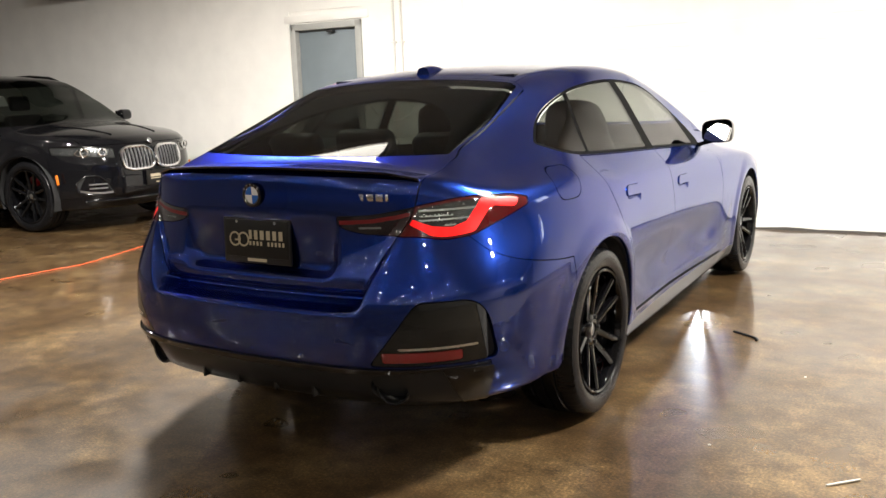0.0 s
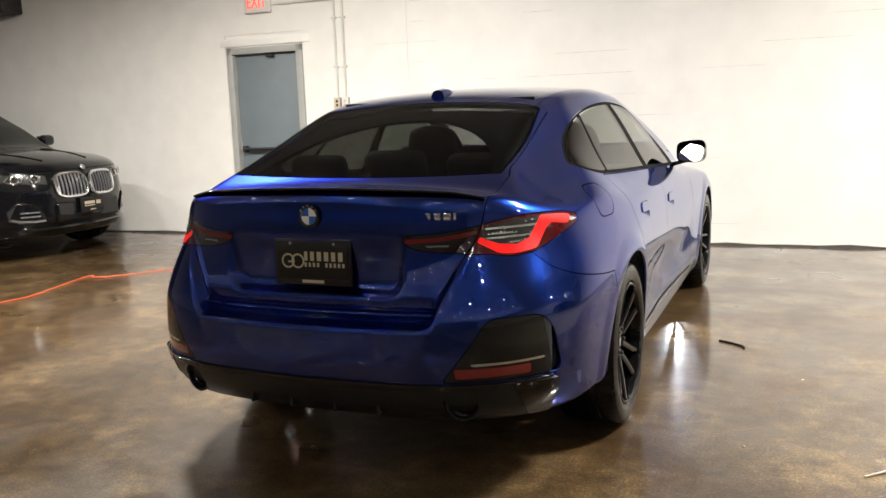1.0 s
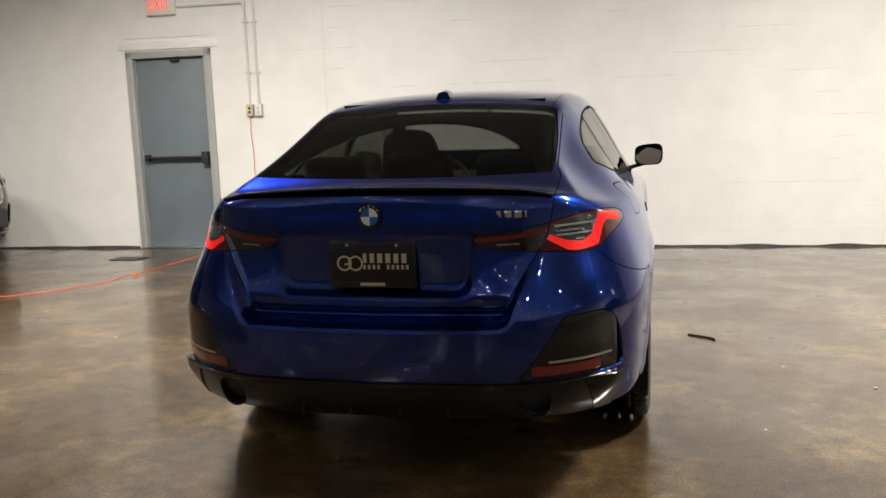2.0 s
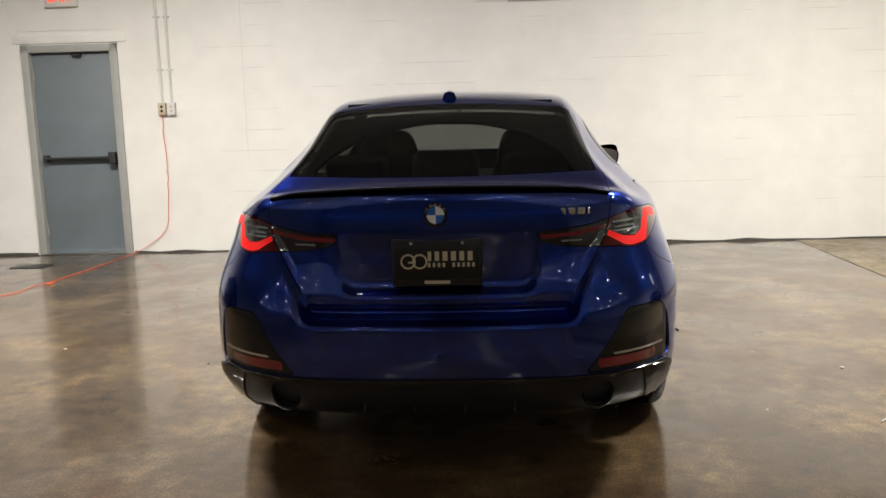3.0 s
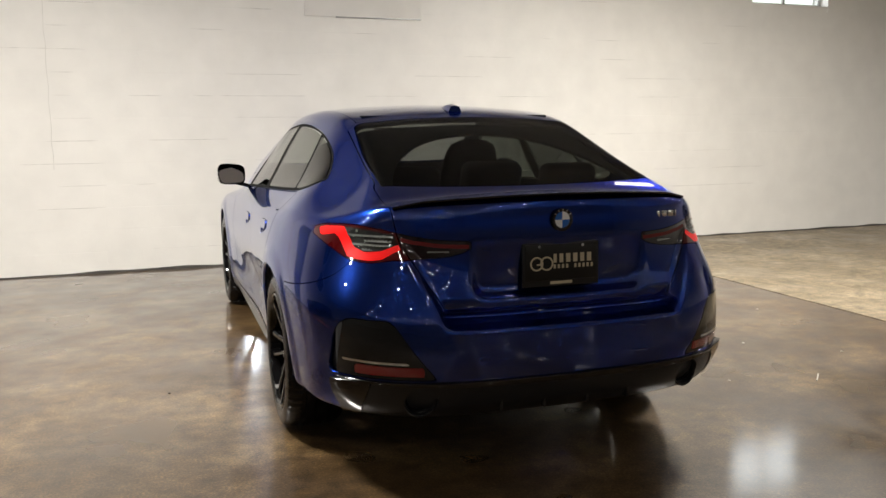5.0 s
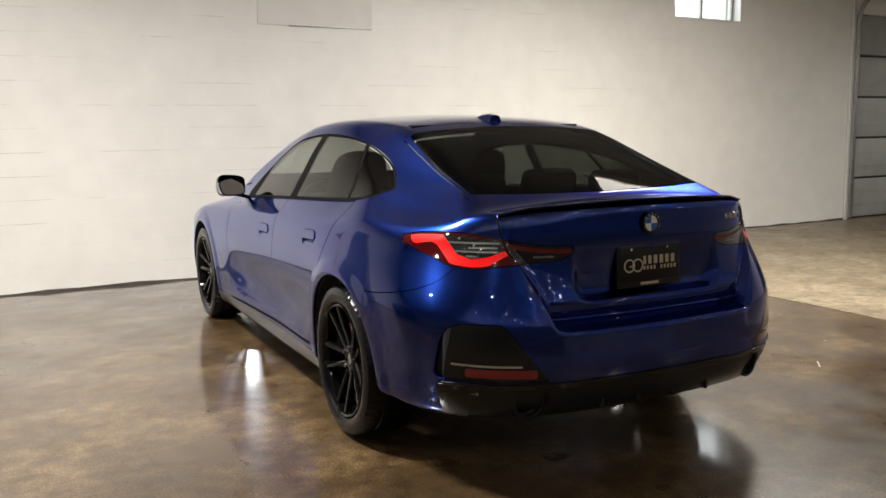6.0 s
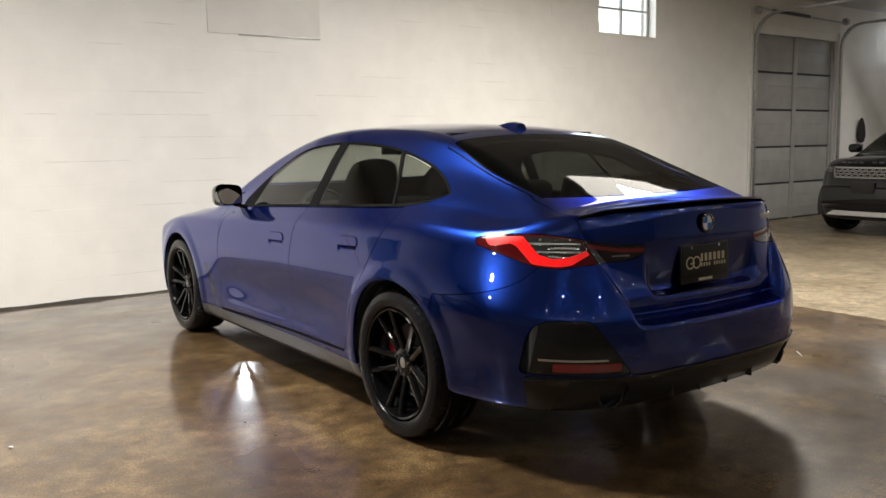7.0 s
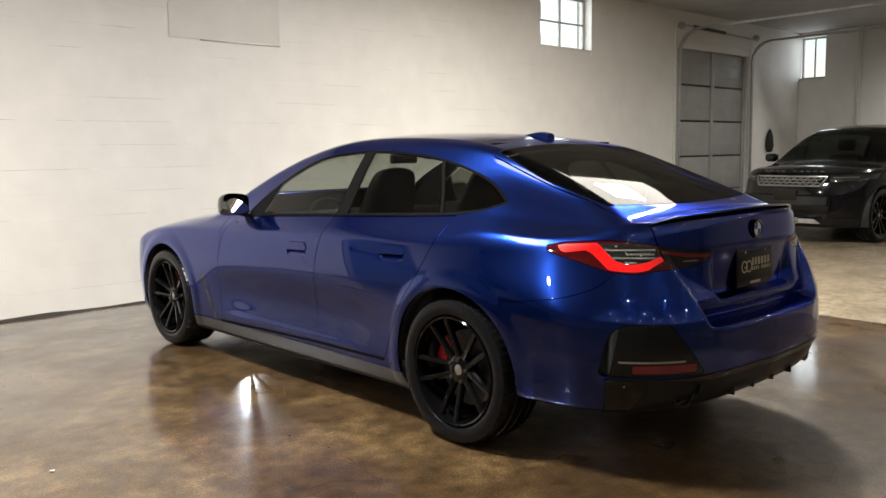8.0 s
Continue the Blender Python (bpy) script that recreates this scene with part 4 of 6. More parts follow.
first = build_wheel(car, pose(0.775, AXLE_R, WHEEL_R, 17, 0, 0), radians(20))
for x, y, spin, turn in ((0.77, AXLE_F, 40, 0), (-0.775, AXLE_R, 25, 180), (-0.77, AXLE_F, 5, 180)):
    w = copy_thing(first, pose(x, y, WHEEL_R, spin, 0, turn))
    w.parent = car
    w.matrix_local = pose(x, y, WHEEL_R, 0, 0, turn) @ pose(0, 0, 0, spin, 0, 0)
    if turn:
        for piece in w.children:
            if piece.name.startswith("caliper"):
                piece.matrix_local = pose(0, 0, 0, 105) @ piece.matrix_local

# ---- fittings of the blue car ----
def ring_mesh(r_out, r_in, depth, m, sides=40):
    bm = lathe([(0, r_in), (depth * 0.7, r_in), (depth, (r_in + r_out) / 2), (depth * 0.7, r_out), (0, r_out)], sides, "z", True)
    bmesh.ops.transform(bm, matrix=m, verts=bm.verts)
    return bm


def wedge(a0, a1, r, depth, m, steps=8):
    pts = [(0, 0)] + [(r * math.cos(a0 + (a1 - a0) * k / steps), r * math.sin(a0 + (a1 - a0) * k / steps)) for k in range(steps + 1)]
    return prism(pts, depth, m)


def door_mirror(car, side):
    root = new("door_mirror")
    root.parent, root.matrix_local = car, pose(side * 0.80, 1.88, 0.915) @ Matrix.Scale(0.92, 4)
    tagged(root, "gloss black door mirror on a slim foot")
    s = side
    # the housing: a rounded wedge, widest at its outer end
    bm = bmesh.new()
    rings = []
    n = 20
    for fwd, k in ((-0.062, 0.93), (-0.066, 0.97), (-0.045, 1.0), (0.0, 0.97), (0.045, 0.80), (0.075, 0.45), (0.083, 0.1)):
        ring = []
        for i in range(n):
            a = 2 * math.pi * i / n
            c, q = math.cos(a), math.sin(a)
            px = math.copysign(abs(c) ** 0.55, c) * 0.094 * k
            pz = math.copysign(abs(q) ** 0.55, q) * (0.068 + 0.010 * (px / 0.112)) * k
            shear = 0.020 * (px / 0.112) if pz < 0 else 0.008
            ring.append(bm.verts.new((s * (0.118 + px), fwd + 0.02 * px, 0.095 + pz + shear * 0.6 - fwd * 0.15)))
        rings.append(ring)
    for a, b in zip(rings, rings[1:]):
        for i in range(n):
            bm.faces.new((a[i], a[(i + 1) % n], b[(i + 1) % n], b[i]))
    bm.faces.new(rings[-1])
    bmesh.ops.recalc_face_normals(bm, faces=bm.faces)
    housing = part("housing", bm, BLACK_GLOSS, root, "", 50)
    # the glass leans in and up; a black bezel fills the wedge behind it
    turn = Matrix.Translation((s * 0.122, -0.088, 0.096)) @ Matrix.Rotation(radians(18 if s < 0 else -25), 4, "Z") @ Matrix.Rotation(radians(-31.5 if s < 0 else -26.5), 4, "X")

    def outline(k, depth):
        out = []
        for i in range(28):
            a = 2 * math.pi * i / 28
            c, q = math.cos(a), math.sin(a)
            px, pz = math.copysign(abs(c) ** 0.5, c) * 0.086, math.copysign(abs(q) ** 0.5, q) * 0.058
            out.append(turn @ Vector((s * px * k, depth, (pz * (1 - 0.12 * px / 0.086) - 0.008 * px / 0.086) * k)))
        return out

    def plate(front, back):
        bm = bmesh.new()
        rings = [[bm.verts.new(p) for p in r] for r in (front, back)]
        for i in range(28):
            bm.faces.new((rings[0][i], rings[0][(i + 1) % 28], rings[1][(i + 1) % 28], rings[1][i]))
        bm.faces.new(rings[0][::-1])
        bm.faces.new(rings[1])
        bmesh.ops.recalc_face_normals(bm, faces=bm.faces)
        return bm

    part("bezel", plate(outline(1.08, 0.0), [Vector((p.x, -0.03, 0.096 + (p.z - 0.096) * 1.02)) for p in outline(1.08, 0.0)]), BLACK_GLOSS, root)
    bm = plate(outline(0.98, -0.004), outline(0.98, 0.0))
    part("mirror_glass", bm, MIRROR, root, "clear mirror glass")
    foot = sweep([((s * x, y, z), (0, 1, 0), (0, 0, 1)) for x, y, z in ((-0.07, 0.01, 0.012), (0.0, 0.0, 0.02), (0.05, 0.0, 0.035), (0.10, 0.0, 0.048))], [(-0.045, -0.012), (0.045, -0.012), (0.035, 0.014), (-0.035, 0.014)])
    part("foot", foot, BLACK_GLOSS, root)


for side in (-1, 1):
    door_mirror(car, side)


def lip_spoiler(car):
    path = []
    for k in range(25):
        x = -0.575 + 1.15 * k / 24
        u = abs(x) / 0.60
        y = -0.899 + 0.13 * u**2.2
        z = 1.047 - 0.030 * u**2 - 0.016 * max(0, u - 0.8) / 0.2
        out = Vector((0.4 * x, -1, 0)).normalized()
        path.append(((x, y, z), out, (0, 0, 1)))
    section = [(-0.09, -0.004), (-0.05, 0.002), (0.0, 0.006), (0.040, 0.0115), (0.046, 0.0105), (0.045, 0.007), (0.02, -0.005), (-0.09, -0.016)]
    part("lip_spoiler", sweep(path, section), BLUE, car, "slim blue lip spoiler", 30)
    under = [(0.0455, 0.008), (0.0465, 0.007), (0.0450, 0.0035), (0.032, -0.0010), (0.030, 0.0010), (0.0445, 0.006)]
    part("spoiler_edge", sweep(path, under), BLACK_GLOSS, car, "gloss black spoiler edge", 30)


lip_spoiler(car)


def shark_fin(car):
    bm = bmesh.new()
    rings = []
    for t in range(9):
        k = t / 8
        y = 0.37 - 0.19 * k
        h = 0.040 * math.sin(min(k * 1.25, 1) * math.pi / 2) ** 1.3
        w = 0.014 + 0.022 * k
        z0 = 1.380 - 0.17 * (0.37 - y)
        rings.append([bm.verts.new((x, y, z0 + z)) for x, z in ((-w - 0.018, -0.012), (-w, 0.006), (-w * 0.6, h * 0.85 + 0.004), (0, h + 0.004), (w * 0.6, h * 0.85 + 0.004), (w, 0.006), (w + 0.018, -0.012))])
    for a, b in zip(rings, rings[1:]):
        for i in range(6):
            bm.faces.new((a[i], a[i + 1], b[i + 1], b[i]))
    for r in (rings[0][::-1], rings[-1]):
        bm.faces.new(r)
    bmesh.ops.recalc_face_normals(bm, faces=bm.faces)
    part("roof_antenna", bm, BLUE, car, "blue shark-fin roof antenna", 45)


shark_fin(car)

# round badge on the tailgate, and chrome model bars
badge_m = pose(0, -0.953, 0.962, 90, 0, 0)
badge = part("badge", ring_mesh(0.041, 0.029, 0.008, badge_m), BLACK_GLOSS, car, "round badge with blue and white quarters")
for k in range(4):
    part("quarter", wedge(k * math.pi / 2, (k + 1) * math.pi / 2, 0.029, 0.0045, badge_m), BADGE_BLUE if k % 2 else BADGE_WHITE, badge)
part("chrome_ring", ring_mesh(0.0305, 0.028, 0.0065, badge_m), CHROME, badge)
for k in range(5):
    a = radians(35 + 27.5 * k)
    part("letter_bar", boxed((-0.0025, -0.004, 0.006), (0.0025, 0.004, 0.0092), 0.0008, badge_m @ pose(0.035 * math.cos(a), 0.035 * math.sin(a), 0, 0, 0, math.degrees(a) - 90)), CHROME, badge)
x0 = 0.398
for w in (0.030, 0.026, 0.026, 0.008):
    y = -0.953 + 0.05 * (x0 + w / 2) ** 2 * 4
    part("model_bar", boxed((x0, y - 0.006 + 0.012, 0.949), (x0 + w, y + 0.012 + 0.004, 0.973), 0.003, None), CHROME, car, "small chrome model bar")
    x0 += w + 0.007


def dealer_plate(car):
    m = pose(0, -0.945, 0.803, 90 - 2, 0, 0) @ Matrix.Scale(0.95, 4)
    frame_part = part("plate_frame", boxed((-0.158, -0.083, -0.004), (0.158, 0.083, 0.006), 0.003, m), BLACK_SATIN, car, "black plastic plate frame with a printed plate")
    part("plate", boxed((-0.148, -0.060, 0.002), (0.148, 0.076, 0.0085), 0.002, m), PLATE_BLACK, frame_part, "black printed plate")
    for cx in (-0.101, -0.060):
        part("emblem_ring", ring_mesh(0.027, 0.0205, 0.002, m @ pose(cx, 0.004, 0.008), 32), PLATE_GOLD, frame_part, "pale gold ring emblem")
    part("emblem_bar", boxed((-0.101, -0.002, 0.008), (-0.076, 0.004, 0.0098), 0, m), PLATE_GOLD, frame_part)
    x = -0.032
    for w in (0.020, 0.023, 0.025, 0.025, 0.024, 0.025):
        part("print_bar", boxed((x, 0.006, 0.008), (x + w - 0.0075, 0.039, 0.0095), 0, m), PLATE_GOLD, frame_part)
        x += w + 0.0045
    x = -0.032
    for k in range(10):
        if k != 4:
            part("print_bar", boxed((x, -0.016, 0.008), (x + 0.009, -0.001, 0.0095), 0, m), PLATE_GOLD, frame_part)
        x += 0.0172
    part("print_bar", boxed((-0.045, -0.075, 0.006), (0.045, -0.064, 0.0075), 0, m), PLATE_GOLD, frame_part)
    for cx in (-0.09, 0.09):
        part("screw", lathe([(0.008, 0.0), (0.0105, 0.004), (0.008, 0.006)], 12, "z"), ALUMINIUM, frame_part).data.transform(m @ pose(cx, 0.068, 0))


dealer_plate(car)
for side in (-1, 1):
    m = pose(side * 0.53, -0.885, 0.352, 90, 0, 0)
    bm = lathe([(-0.09, 0.036), (0.03, 0.039), (0.034, 0.043), (0.03, 0.047), (-0.09, 0.047)], 36, "z", True)
    bmesh.ops.transform(bm, matrix=m, verts=bm.verts)
    tip = part("exhaust_tip", bm, BLACK_GLOSS, car, "round black chrome exhaust tip")
    part("bore", lathe([(-0.085, 0.0), (-0.084, 0.038)], 24, "z"), DARK_TRIM, tip).data.transform(m)
    bm = lathe([(-0.02, 0.050), (0.006, 0.050), (0.010, 0.054), (0.006, 0.0585), (-0.02, 0.0585)], 36, "z", True)
    bmesh.ops.transform(bm, matrix=pose(side * 0.53, -0.938, 0.352, 90, 0, side * 11), verts=bm.verts)
    part("exhaust_surround", bm, BLACK_SATIN, car, "satin black exhaust surround")
for x in (-0.25, -0.085, 0.085, 0.25):
    part("diffuser_fin", boxed((x - 0.005, -1.005, 0.300), (x + 0.005, -0.80, 0.375), 0.003), BLACK_SATIN, car, "thin diffuser fin")
part("silencer", boxed((-0.36, -0.78, 0.23), (0.36, -0.42, 0.36), 0.05), DARK_STEEL, car, "dark steel silencer")
part("rear_axle", tubed([(-0.7, 0, 0.30), (0.7, 0, 0.30)], 0.045), DARK_STEEL, car)
for side in (-1, 1):
    # small white lamps under the sills that light the floor
    part("sill_lamp", lathe([(0.0, 0.018), (-0.006, 0.016), (-0.007, 0.0)], 16, "z"), HEAD_GLOW, car, "small lit lamp under the sill").data.transform(pose(side * 0.78, 1.95, 0.172))
    head = bmesh.new()
    bmesh.ops.create_uvsphere(head, u_segments=20, v_segments=10, radius=1.0)
    bmesh.ops.scale(head, vec=(0.17, 0.10, 0.05), verts=head.verts)
    bmesh.ops.transform(head, matrix=pose(side * 0.60, 3.49, 0.66, 0, 0, -side * 28), verts=head.verts)
    part("headlight", head, CLEAR_LENS, car, "slim clear headlight", 60)


# ---- cabin ----
def rounded(lo, hi, bevel, m=None):
    return box(bmesh.new(), lo, hi, bevel, m, 4)


def front_seat(car, x):
    s = new("front_seat")
    s.parent, s.matrix_local = car, pose(x, 1.33, 0.28)
    tagged(s, "black leather front seat")
    part("seat_base", rounded((-0.25, -0.1, 0.0), (0.25, 0.48, 0.22), 0.06), SEAT, s, "", 60)
    back = bmesh.new()
    rings = []
    for k in range(15):
        h = 1 - (1 - k / 14) ** 1.7
        w = float(spline((0, 0.25), (0.35, 0.26), (0.6, 0.235), (0.72, 0.18), (0.86, 0.160), (0.95, 0.135), (0.985, 0.10), (1, 0.03))(h))
        d = float(spline((0, 0.09), (0.5, 0.075), (0.75, 0.055), (0.95, 0.045), (1, 0.015))(h))
        rings.append([back.verts.new((w * math.copysign(abs(math.cos(t)) ** 0.6, math.cos(t)), -0.06 - 0.30 * h + d * math.copysign(abs(math.sin(t)) ** 0.7, math.sin(t)), 0.14 + 0.80 * h)) for t in (2 * math.pi * i / 24 for i in range(24))])
    for a, b in zip(rings, rings[1:]):
        for i in range(24):
            back.faces.new((a[i], a[(i + 1) % 24], b[(i + 1) % 24], b[i]))
    back.faces.new(rings[-1])
    back.faces.new(rings[0][::-1])
    bmesh.ops.recalc_face_normals(back, faces=back.faces)
    part("backrest", back, SEAT, s, "high black backrest with domed head restraint", 60)


front_seat(car, -0.385)
front_seat(car, 0.385)
bench = new("rear_bench")
bench.parent = car
tagged(bench, "black leather rear bench with head restraints")
part("seat_base", rounded((-0.62, 0.05, 0.30), (0.62, 0.55, 0.50), 0.07), SEAT, bench, "", 60)
part("backrest", rounded((-0.60, -0.07, 0.0), (0.60, 0.07, 0.56), 0.06, pose(0, -0.02, 0.44, 24)), SEAT, bench, "", 60)
for x, w in ((-0.36, 0.13), (0.0, 0.135), (0.36, 0.13)):
    part("headrest", rounded((x - w, -0.045, 0), (x + w, 0.045, 0.15 if w < 0.132 else 0.165), 0.04, pose(0, -0.25, 0.985, 16)), SEAT, bench, "", 60)
part("parcel_shelf", rounded((-0.58, -0.80, 0.93), (0.58, -0.28, 0.955), 0.01), DARK_TRIM, car, "dark parcel shelf")
part("dashboard", rounded((-0.70, 1.75, 0.62), (0.70, 2.15, 0.925), 0.06), DARK_TRIM, car, "dark dashboard", 60)
part("cabin_floor", boxed((-0.75, 0.35, 0.20), (0.75, 2.3, 0.24)), DARK_TRIM, car, "dark cabin floor")
part("boot_floor", boxed((-0.48, -0.85, 0.36), (0.48, 0.35, 0.39)), DARK_TRIM, car, "dark boot floor")
part("bulkhead", boxed((-0.75, 2.25, 0.22), (0.75, 2.29, 0.90)), DARK_TRIM, car, "dark bulkhead")
wheel_ring = lathe([(-0.014, 0.176), (0.0, 0.19), (0.014, 0.176), (0.0, 0.164)], 40, "y", True)
bmesh.ops.transform(wheel_ring, matrix=pose(-0.36, 1.62, 0.86, -24), verts=wheel_ring.verts)
steering = part("steering_wheel", wheel_ring, SEAT, car, "black steering wheel", 60)
part("boss", rounded((-0.16, -0.02, -0.04), (0.16, 0.02, 0.04), 0.015, pose(-0.36, 1.63, 0.86, -24)), SEAT, steering)
part("cabin_mirror", rounded((-0.105, -0.012, -0.028), (0.105, 0.012, 0.028), 0.011, pose(0.0, 1.36, 1.262)), DARK_TRIM, car, "interior mirror")
part("mirror_stalk", tubed([(0, 1.37, 1.28), (0, 1.39, 1.335)], 0.012), DARK_TRIM, car)
part("roof_lining", boxed((-0.46, 0.15, 1.335), (0.46, 1.05, 1.345), 0.004), LINING, car, "grey roof lining")
for side in (-1, 1):
    ledge = [((side * (0.765 - 0.05 * abs(y - 1.2) ** 2), y, float(DLO_LOW(y)) - 0.02), (1, 0, 0), (0, 0, 1)) for y in (0.0, 0.3, 0.6, 0.9, 1.2, 1.5, 1.8)]
    part("window_ledge", sweep(ledge, [(-0.03, -0.06), (0.03, -0.06), (0.022, 0.030), (-0.025, 0.022)]), DARK_TRIM, car, "dark inner window ledge")
    part("door_card", rounded((side * 0.80 - 0.03, 0.2, 0.30), (side * 0.80 + 0.03, 2.0, 0.90), 0.02), DARK_TRIM, car, "dark inner door panel")

# ---- the two black cars parked along the wall ----
def suv_spec(k):
    level = lambda z: spline((-9, z), (3, z))  # noqa: E731
    half, belt = k["half"], k["belt"]
    ribs = [
        (level(0.2), spline((-9, half - 0.09), (3, half - 0.09))),
        (level(0.32), spline((-5, half - 0.04), (-0.9, half - 0.03), (0, half - 0.10))),
        (level(0.65), spline((-5, half - 0.02), (-0.9, half - 0.005), (-0.3, half - 0.04), (0, half - 0.12))),
        (level(belt - 0.12), spline((-5, half - 0.05), (-0.9, half - 0.03), (-0.3, half - 0.07), (0, half - 0.16))),
        (level(belt), spline((-5, half - 0.14), (-1.2, half - 0.10), (-0.5, half - 0.13), (0, half - 0.25))),
        (level(k["height"] - 0.12), spline((-5, half - 0.30), (-1.2, half - 0.27), (0, half - 0.3))),
        (level(k["height"] + 0.1), spline((-5, half - 0.48), (0, half - 0.48))),
    ]
    axles = k["axles"]

    def relief(y, z):
        return sum(0.022 * bell(np.hypot(y - a, z - 0.37), 0.44, 0.09) for a in axles) - 0.012 * bell(z, 0.55, 0.12) + 0 * (y + z)

    nose = spline((0.15, -0.16), (0.28, -0.05), (0.42, 0.0), (0.62, 0.0), (0.80, -0.03), (0.92, -0.10), (1.02, -0.30), (1.3, -0.9))
    curl = spline((0, 0), (0.3, 0.03), (0.5, 0.09), (0.65, 0.18), (0.75, 0.29), (0.85, 0.47), (0.95, 0.9), (1.1, 1.8))
    tail = spline((0.2, 0.12), (0.4, 0.02), (0.7, 0.0), (1.0, 0.06), (1.3, 0.22), (1.7, 0.45))
    return dict(
        half=half + 0.03, back=-k["length"] - 0.05, nose=0.06, low=0.18, high=k["height"] + 0.02, ribs=ribs, side_relief=relief, edge=0.06, corner=0.05,
        rear=lambda x, z: -k["length"] + tail(z) + 0.7 * curl(x), front=lambda x, z: nose(z) - curl(x * 0.98), top=k["top"], crown=spline((-5, 0.07), (0, 0.10)), floor=spline((-9, 0.22), (3, 0.22)),
    )


def suv_base(thing_ob, k):
    step = 0.02
    f, origin = shape_field(suv_spec(k), step)
    v, n, t = surface(f, origin, step)
    arch = lambda p: np.maximum(np.minimum(*(np.hypot(p[:, 1] - a, p[:, 2] - 0.37) for a in k["axles"])) - 0.405, 0.5 - np.abs(p[:, 0]))  # noqa: E731
    _, rest = split((v, n, t), arch(v))
    X, Y, Z = (lambda p: np.abs(p[:, 0])), (lambda p: p[:, 1]), (lambda p: p[:, 2])
    cowl, brow = k["cowl"], k["brow"]
    shield = lambda p: top_of(X(p) - spline((brow, 0.60), (cowl, 0.72))(Y(p)), brow - 0.08 * X(p) ** 2 - Y(p), Y(p) - cowl + 0.22 * X(p) ** 2, k["belt"] - 0.02 - Z(p))  # noqa: E731
    top_line = spline((-k["length"], k["height"] - 0.22), (-k["length"] + 0.9, k["height"] - 0.13), (brow - 0.3, k["height"] - 0.12), (brow + 0.05, k["height"] - 0.17), (cowl + 0.0, k["belt"] + 0.08))
    side_panes = lambda p: top_of(k["belt"] + 0.02 - Z(p), Z(p) - top_line(Y(p)), Y(p) - cowl + 0.1, -k["length"] + 0.45 - Y(p), 0.5 - X(p))  # noqa: E731
    inner = (v - n * 0.03, n, t)
    for pane in (shield, side_panes):
        _, inner = split(inner, pane(inner[0]) + 0.01)
    _, inner = split(inner, arch(inner[0]))
    panel("body_shell", inner, DARK_TRIM, thing_ob, 0)

    def take(rest, g, name, mat, depth=0.012, gap=0.003, label="", both=False):
        inside, _ = split(rest, g(rest[0]) + gap)
        _, rest = split(rest, g(rest[0]) - gap)
        for keep in split(inside, inside[0][:, 0]) if both else (inside,):
            panel(name, keep, mat, thing_ob, depth, label)
        return rest

    rest = take(rest, shield, "windscreen", SHADE, 0.004, 0.003, "dark-looking windscreen")
    rest = take(rest, lambda p: np.maximum(side_panes(p), np.minimum(np.abs(Y(p) - k["axles"][0] + 1.12) - 0.04, 9) * -1), "side_window", TINT, 0.004, 0.002, "dark tinted side window", True)
    rest = take(rest, k["headlight"], "headlight", CLEAR_LENS, 0.03, 0.002, "clear headlight", True)
    rest = take(rest, lambda p: top_of(X(p) - spline((-1.4, 0.76), (-0.3, 0.70), (0, 0.5))(Y(p)), cowl + 0.02 - 0.22 * X(p) ** 2 - Y(p), k["bonnet_low"] - Z(p)), "bonnet", BLACK_PAINT, 0.012, 0.003, "black bonnet")
    rest = take(rest, lambda p: np.maximum(Z(p) - 0.345, -9 + 0 * Z(p)), "cladding", k["trim"], 0.012, 0.002, "satin black lower cladding")
    for a in k["axles"]:
        rest = take(rest, lambda p: np.hypot(Y(p) - a, Z(p) - 0.37) - 0.445, "arch_trim", k["trim"], 0.012, 0.001, "satin black arch trim", True)
    for a, b in ((k["axles"][0] - 0.48, k["axles"][0] - 1.1), (k["axles"][0] - 1.1, k["axles"][0] - 2.15)):
        rest = take(rest, lambda p: top_of(Y(p) - a, b - Y(p), 0.42 - Z(p), Z(p) - k["belt"], 0.5 - X(p)), "door", BLACK_PAINT, 0.012, 0.003, "black door", True)
    panel("body", rest, BLACK_PAINT, thing_ob, 0.014, "gloss black painted body")
    for side in (-1, 1):
        for a in k["axles"]:
            bm = bmesh.new()
            rings = []
            for i in range(19):
                t_ = radians(-20 + 220 * i / 18)
                rings.append([bm.verts.new((side * x, a + r * math.cos(t_), 0.37 + r * math.sin(t_))) for x, r in ((0.5, 0.03), (0.51, 0.41), (k["half"] - 0.02, 0.41))])
            for p, q in zip(rings, rings[1:]):
                for i in (0, 1):
                    bm.faces.new((p[i], p[i + 1], q[i + 1], q[i]))
            part("arch_liner", bm, DARK_TRIM, thing_ob)
            w = copy_thing(first, Matrix.Identity(4))
            w.parent = thing_ob
            w.matrix_local = pose(side * (k["half"] - 0.15), a, 0.37, 0, 0, 0 if side > 0 else 180) @ pose(0, 0, 0, 20 + 40 * side) @ Matrix.Diagonal((1.0, 1.105, 1.105, 1))
        m = new("door_mirror")
        m.parent, m.matrix_local = thing_ob, pose(side * (k["half"] - 0.02), k["cowl"] - 0.38, k["belt"] + 0.03)
        part("housing", rounded((-0.095, -0.055, -0.01), (0.095, 0.06, 0.118), 0.052, pose(side * 0.085, 0, 0)), BLACK_GLOSS, m, "", 60)
        part("mirror_glass", rounded((-0.085, -0.058, 0.01), (0.085, -0.052, 0.105), 0.002, pose(side * 0.09, 0, 0)), MIRROR, m)
